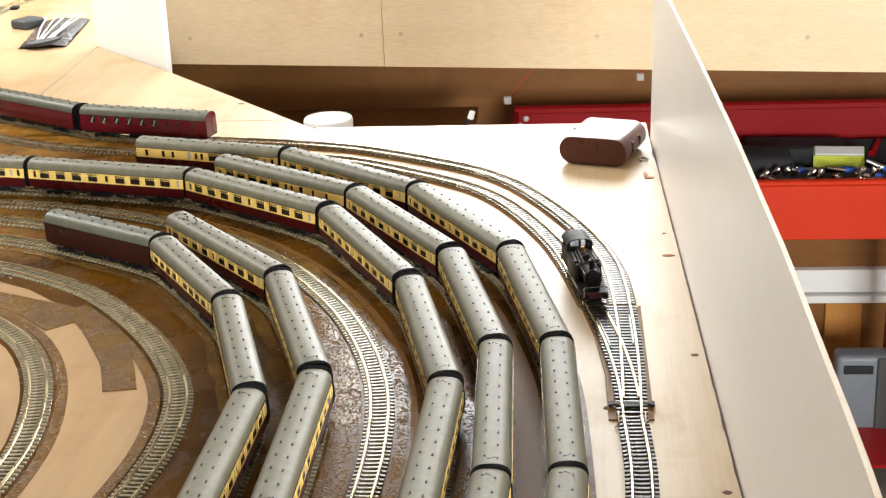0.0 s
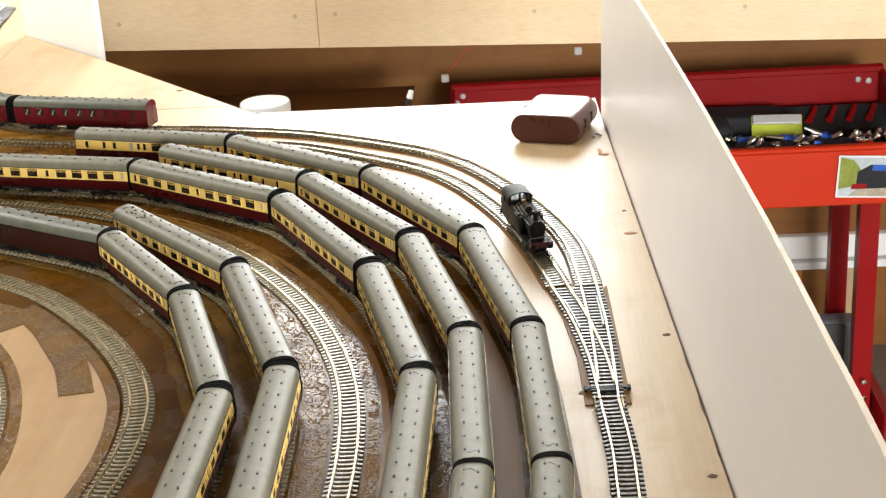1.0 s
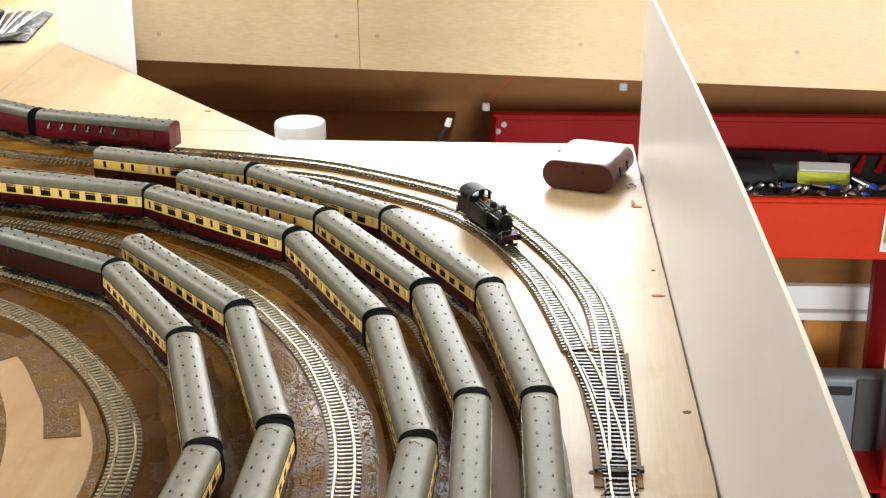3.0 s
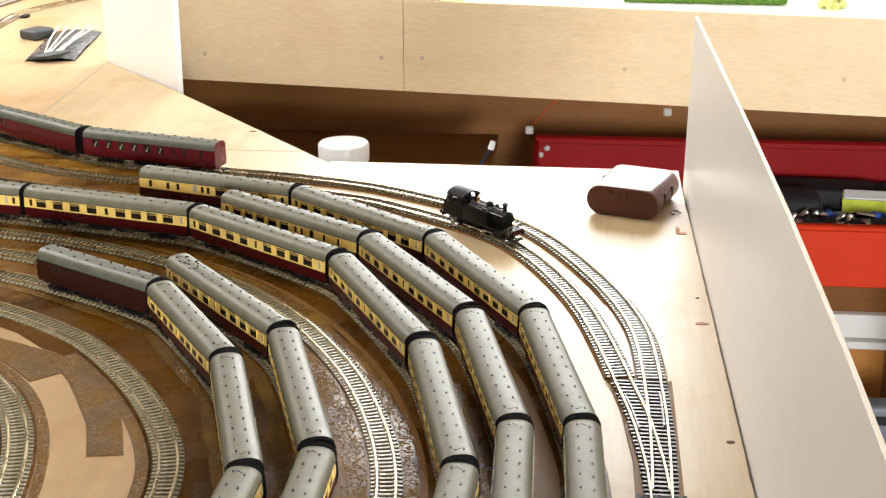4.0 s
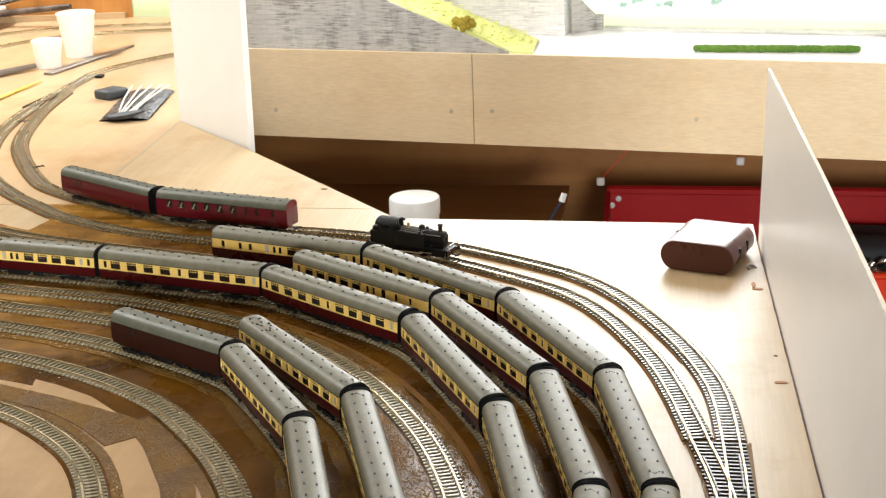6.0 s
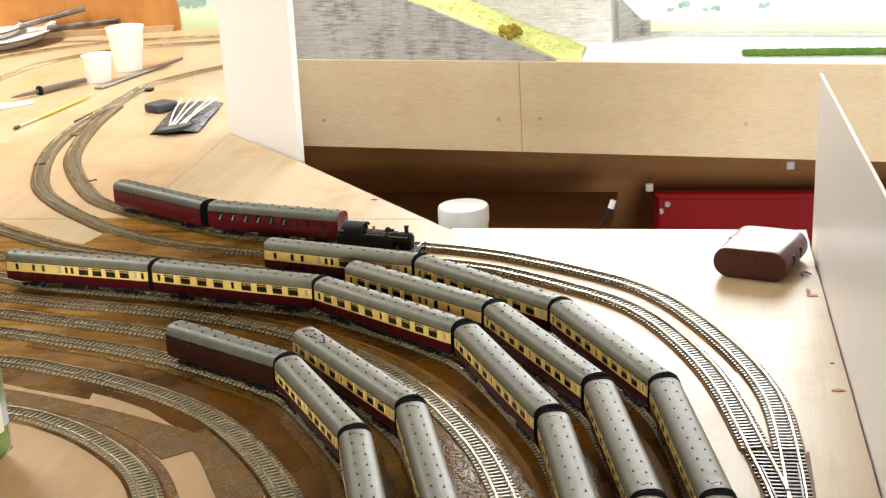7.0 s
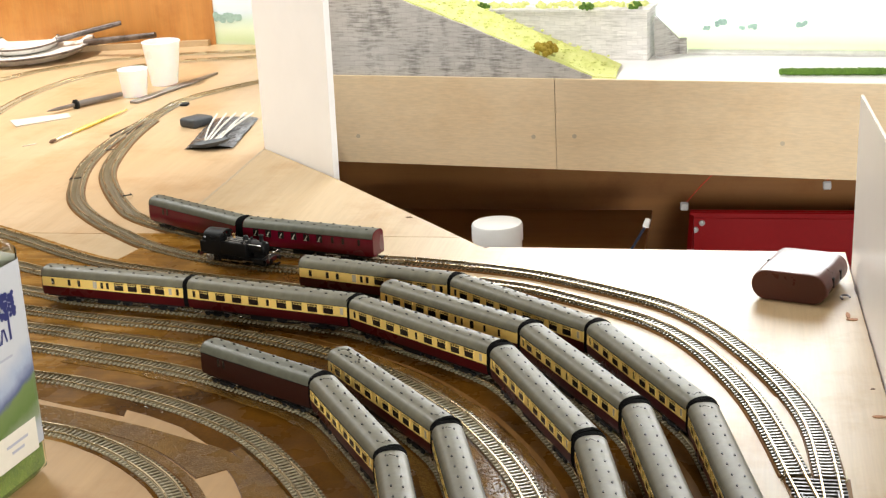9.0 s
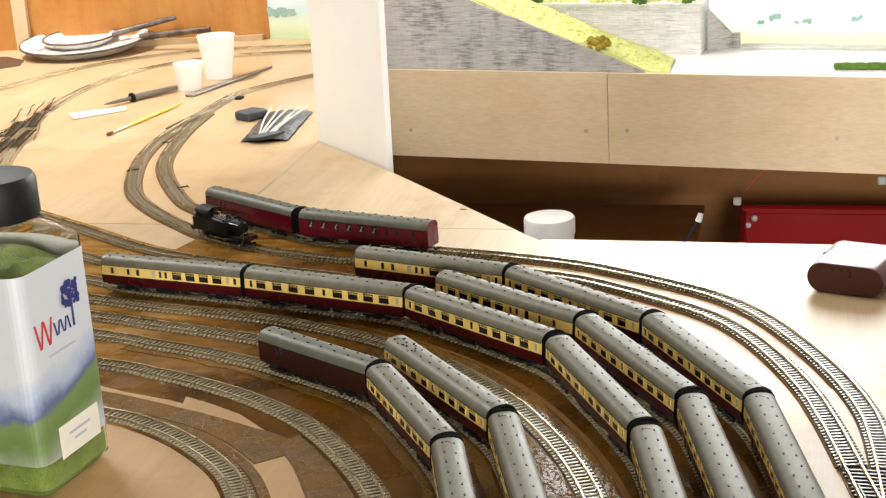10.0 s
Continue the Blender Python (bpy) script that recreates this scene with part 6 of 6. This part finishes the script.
def build_well():
    rnd = random.Random(21)
    tr = empty("tool_trolley", "red steel tool trolley with an open top tray", "tool trolley")
    x0, x1, y0, y1 = -0.105, 1.125, 3.30, 3.72
    part("back_panel", boxed(x0, x1, y1, y1 + 0.012, -0.680, -0.486, 0.003), DARKRED, tr, "red raised back panel, colour darkened for shade")
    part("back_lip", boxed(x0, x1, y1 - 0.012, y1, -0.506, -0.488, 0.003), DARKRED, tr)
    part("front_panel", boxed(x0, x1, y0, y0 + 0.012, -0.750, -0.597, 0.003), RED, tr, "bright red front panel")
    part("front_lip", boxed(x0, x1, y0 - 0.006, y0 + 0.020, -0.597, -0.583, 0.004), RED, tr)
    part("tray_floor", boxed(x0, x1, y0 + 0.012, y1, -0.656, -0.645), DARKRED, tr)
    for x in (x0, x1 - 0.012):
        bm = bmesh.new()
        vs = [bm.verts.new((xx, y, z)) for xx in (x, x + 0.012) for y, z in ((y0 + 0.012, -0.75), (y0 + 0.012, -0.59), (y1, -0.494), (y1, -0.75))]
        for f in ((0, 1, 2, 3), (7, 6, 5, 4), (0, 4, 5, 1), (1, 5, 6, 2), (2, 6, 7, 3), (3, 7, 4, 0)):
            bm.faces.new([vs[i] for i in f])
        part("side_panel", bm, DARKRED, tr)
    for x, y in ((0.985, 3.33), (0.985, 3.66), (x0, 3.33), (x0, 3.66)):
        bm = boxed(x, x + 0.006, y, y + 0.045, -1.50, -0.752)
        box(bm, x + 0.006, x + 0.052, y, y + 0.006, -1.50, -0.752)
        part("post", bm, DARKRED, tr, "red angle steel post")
    part("lower_tray", boxed(1.045, 1.051, 3.20, 3.72, -1.50, -1.33, 0.002), DARKRED, tr, "red side of the lower tray, colour darkened for shade")
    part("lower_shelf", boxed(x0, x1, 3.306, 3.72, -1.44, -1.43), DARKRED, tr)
    for x, z in ((x0 + 0.034, -0.522), (x0 + 0.016, -0.542), (1.055, -0.528), (1.085, -0.533)):
        bm = lathe(bmesh.new(), [(0.009, 0.0), (0.008, 0.005), (0.0001, 0.007)], 12)
        bm.transform(Matrix.Translation((x, y1 - 0.0003, z)) @ Matrix.Rotation(math.pi / 2, 4, "X"))
        part("bolt", bm, DIMWHITE, tr, "pale dome bolt")
    for z in (-1.275, -1.325):
        bm = lathe(bmesh.new(), [(0.008, 0.0), (0.007, 0.005), (0.0001, 0.006)], 12)
        bm.transform(Matrix.Translation((1.01, 3.298, z)) @ Matrix.Rotation(math.pi / 2, 4, "X"))
        part("bolt", bm, CHROME, tr)
    # tools in the tray
    z = -0.645
    case = empty("tool_case", "open black foam tool case with red tools", "tool case", pose(0.98, 3.62, z, 18, 0, 0))
    part("foam", boxed(-0.16, 0.14, -0.06, 0.06, 0, 0.05, 0.008, 2), DARKFOAM, case)
    for i in range(4):
        bm = cyl(bmesh.new(), (-0.09 + 0.055 * i, -0.03, 0.056), (-0.06 + 0.055 * i, 0.035, 0.058), 0.010, 0.007, 10)
        part("grip", bm, DARKRED, case, "red plastic tool grip")
    for i in range(3):
        part("bit", boxed(-0.145, -0.115, -0.035 + 0.02 * i, -0.027 + 0.02 * i, 0.05, 0.056, 0.001), CHROME, case)
    case = empty("tool_case", "black tool box with lime label window", "tool case", pose(0.70, 3.60, z, 0, 0, -4))
    part("body", boxed(-0.16, 0.12, -0.06, 0.06, 0, 0.075, 0.012, 2), DARKFOAM, case)
    pk = empty("blister_pack", "clear blister pack with a lime green card", "packet", pose(0.790, 3.500, z + 0.028, 52, 0, -5))
    part("card", boxed(-0.068, 0.068, 0, 0.063, 0, 0.003), LIME, pk, "lime green card")
    part("blister", boxed(-0.066, 0.066, 0.034, 0.062, 0.003, 0.014, 0.004, 2), DIMWHITE, pk, "cloudy clear blister")
    for i, (x, y, a) in enumerate(((0.79, 3.42, 20), (0.90, 3.43, -35), (0.66, 3.42, 60), (0.86, 3.36, 10))):
        pl = empty("pliers", "steel pliers with blue dipped handles", "pliers", pose(x, y, z + 0.050, 0, 14, a), group="pliers in the tray")
        for s in (-1, 1):
            part("handle", cyl(bmesh.new(), (0, s * 0.004, 0), (0.095, s * 0.020, 0.0), 0.010, 0.009, 10), BLUEGRIP, pl, "blue dipped handle", True)
            part("jaw", cyl(bmesh.new(), (0, s * 0.004, 0), (-0.055, s * 0.002, 0), 0.007, 0.003, 8), CHROME, pl)
    for i in range(26):
        x = 0.56 + 0.52 * rnd.random()
        y = 3.325 + 0.05 * rnd.random()
        bm = lathe(bmesh.new(), [(0.008, 0), (0.009, 0.004), (0.009, 0.026), (0.0065, 0.030), (0.006, 0.012), (0.0001, 0.012)], 12)
        thing("socket_bit", bm, CHROME, "bright chrome spanner socket", "socket", Matrix.Translation((x, y, z + 0.050 + 0.012 * rnd.random())) @ Matrix.Rotation(1.2 * rnd.random(), 4, "X") @ Matrix.Rotation(rnd.random(), 4, "Y"), group="sockets in the tray", smooth=True)
    thing("tool_roll", boxed(0.53, 1.09, 3.318, 3.40, z, z + 0.054, 0.012, 2), DARKFOAM, "dark tool roll holding chrome sockets", "tool roll")
    thing("dark_tool_bag", boxed(0.47, 0.66, 3.40, 3.54, z, z + 0.095, 0.03, 3), DARKFOAM, "soft black tool bag in the tray", "tool bag", smooth=True)
    # photograph card clipped to the trolley, built in flat printed layers
    ph = empty("photo_card", "small glossy picture card with white border", "picture card", pose(1.0, 3.2925, -0.670, 0, 3, 0))
    part("card", boxed(-0.090, 0.090, 0, 0.0012, -0.058, 0.058), PLASTICWHITE, ph)
    bush = grass_material("printed_bush", (0.16, 0.22, 0.03), (0.40, 0.42, 0.10))
    sky = paint("printed_sky", (0.50, 0.56, 0.58), 0.25, 0.2, 60)
    gravel = paint("printed_gravel", (0.42, 0.36, 0.27), 0.25, 0.3, 120)
    for i, (name, mat, pts) in enumerate((("printed_sky", sky, [(-0.085, -0.053), (0.085, -0.053), (0.085, 0.053), (-0.085, 0.053)]),
                                          ("printed_bush", bush, [(-0.085, -0.034), (-0.035, -0.024), (-0.030, 0.020), (-0.050, 0.046), (-0.085, 0.053)]),
                                          ("printed_ground", gravel, [(-0.060, -0.053), (0.085, -0.053), (0.085, -0.012), (-0.030, -0.030)]),
                                          ("printed_engine", DARKFOAM, [(-0.040, -0.034), (0.040, -0.030), (0.085, -0.016), (0.085, 0.030), (-0.005, 0.034), (-0.038, 0.014)]),
                                          ("printed_boiler", BLUEGRIP, [(-0.002, 0.018), (0.085, 0.014), (0.085, 0.032), (0.000, 0.034)]),
                                          ("printed_buffer", DARKRED, [(-0.052, -0.034), (-0.012, -0.032), (-0.012, -0.018), (-0.050, -0.020)]))):
        bm = prism(bmesh.new(), pts, 0.0002 + 0.0003 * i, 0.0004 + 0.0003 * i)
        bm.transform(Matrix.Rotation(math.pi / 2, 4, "X"))
        part(name, bm, mat, ph)
    # white ledge and cladding behind
    led = thing("white_ledge", boxed(-3.1, 2.55, 3.985, 4.018, -1.190, -1.113, 0.003), WHITE, "white painted ledge along the back panel", "ledge", kind="structure")
    part("ledge_lip", boxed(-3.1, 2.55, 3.970, 4.018, -1.222, -1.198, 0.003), WHITE, led, "white lower lip")
    for i, x in enumerate((0.66, 0.86, 1.06, 1.26, 1.46)):
        thing("cladding_board", boxed(x, x + 0.115, 4.000, 4.018, -1.51, -1.225, 0.002), PLY_FAR if i % 2 == 0 else ORANGE, "brown upright cladding board under the ledge", "board", group="cladding boards", kind="structure")
    # grey carry case
    cs = empty("carry_case", "grey plastic power tool carry case", "carry case", pose(0.945, 3.56, -1.50))
    part("shell", boxed(-0.125, 0.105, -0.03, 0.045, 0.0, 0.300, 0.016, 3), GREYPLASTIC, cs, "", True)
    part("band", boxed(-0.010, 0.062, -0.036, -0.029, 0.004, 0.296, 0.004), DARKPLASTIC, cs, "dark grey ribbed band")
    # a flat dark plate stands in for the shade inside the grip
    part("grip", boxed(-0.105, -0.020, -0.034, -0.0305, 0.245, 0.272, 0.003), DARKFOAM, cs, "dark plate standing for the grip's shaded hollow")
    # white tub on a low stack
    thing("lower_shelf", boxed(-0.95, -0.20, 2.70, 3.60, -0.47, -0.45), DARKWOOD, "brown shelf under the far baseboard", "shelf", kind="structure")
    tb = empty("plastic_tub", "round white plastic tub with smooth lid", "tub", pose(-0.505, 2.90, -0.4555))
    part("tub", lathe(bmesh.new(), [(0.050, 0), (0.054, 0.004), (0.056, 0.150), (0.0001, 0.150)], 40), PLASTICWHITE, tb, "", True)
    part("lid", lathe(bmesh.new(), [(0.0585, 0.142), (0.0585, 0.176), (0.056, 0.181), (0.050, 0.1825), (0.0001, 0.1825)], 40), PLASTICWHITE, tb, "smooth white lid", True)
    # wires hanging from the far board, with white plugs
    hang = [((-0.100, 3.30, -0.345), (-0.06, 3.31, -0.30), (0.0, 3.32, -0.24)), ((0.243, 3.30, -0.290), (0.246, 3.31, -0.26), (0.25, 3.32, -0.235))]
    for pts in hang:
        w = empty("hanging_wire", "thin red wire with a white plug under the board", "wire", group="hanging wires")
        bm = bmesh.new()
        for a, b in zip(pts, pts[1:]):
            cyl(bm, a, b, 0.0012, None, 6)
        part("wire", bm, RED, w)
        x, y, zz = pts[0]
        part("plug", boxed(x - 0.011, x + 0.009, y - 0.005, y + 0.005, zz - 0.016, zz + 0.005, 0.003), DIMWHITE, w, "white plug")
    br = empty("glue_brush", "blue stick with a white tip standing in the well", "stick", pose(-0.206, 3.0, -0.45))
    part("stick", cyl(bmesh.new(), (-0.050, 0, 0.0), (0.030, 0, 0.140), 0.0034, None, 10), BLUEP, br)
    part("tip", cyl(bmesh.new(), (0.030, 0, 0.138), (0.036, 0, 0.156), 0.0078, 0.0066, 12), PLASTICWHITE, br, "white tip")


build_well()


# ---- what moves ----
ROUTE = spline([(0.146, 0.767), (0.142, 0.85), (0.136, 0.94), (0.124, 1.04)] + LINE["loop"][:19], 0.004)


def motions():
    run = [0.0]
    for (a, _), (b, _) in zip(ROUTE, ROUTE[1:]):
        run.append(run[-1] + (b - a).length)

    def at(s):
        k = max(0, min(len(run) - 2, next((i for i, r in enumerate(run) if r > s), len(run)) - 1))
        return ROUTE[k][0].lerp(ROUTE[k + 1][0], (s - run[k]) / (run[k + 1] - run[k]))
    rows, dist = [], []
    for i in range(41):
        t = i * 0.25
        s = 0.449 + 0.095 * t + 0.0031 * t * t - 0.038
        rear, front = at(s + 0.034), at(s - 0.034)
        d = front - rear
        rows.append((t, Matrix.Translation(((rear + front) / 2).to_tuple()[:2] + (0.0004,)) @ Matrix.Rotation(math.atan2(d.y, d.x), 4, "Z")))
        dist.append((t, s))
    walk(ENGINE, rows)
    for w, x, r in ENGINE_WHEELS:
        turns = []
        t = 0.0
        while t <= 10.0001:
            s = 0.095 * t + 0.0031 * t * t
            turns.append((t, Matrix.Translation((x, 0, 0.0067 + r)) @ Matrix.Rotation(-s / r, 4, "Y")))
            t += 1 / 30 * (2 if r > 0.007 else 1)
        if turns[-1][0] < 9.999:
            turns.append((10.0, Matrix.Translation((x, 0, 0.0067 + r)) @ Matrix.Rotation(-1.26 / r, 4, "Y")))
        walk(w, turns)


motions()
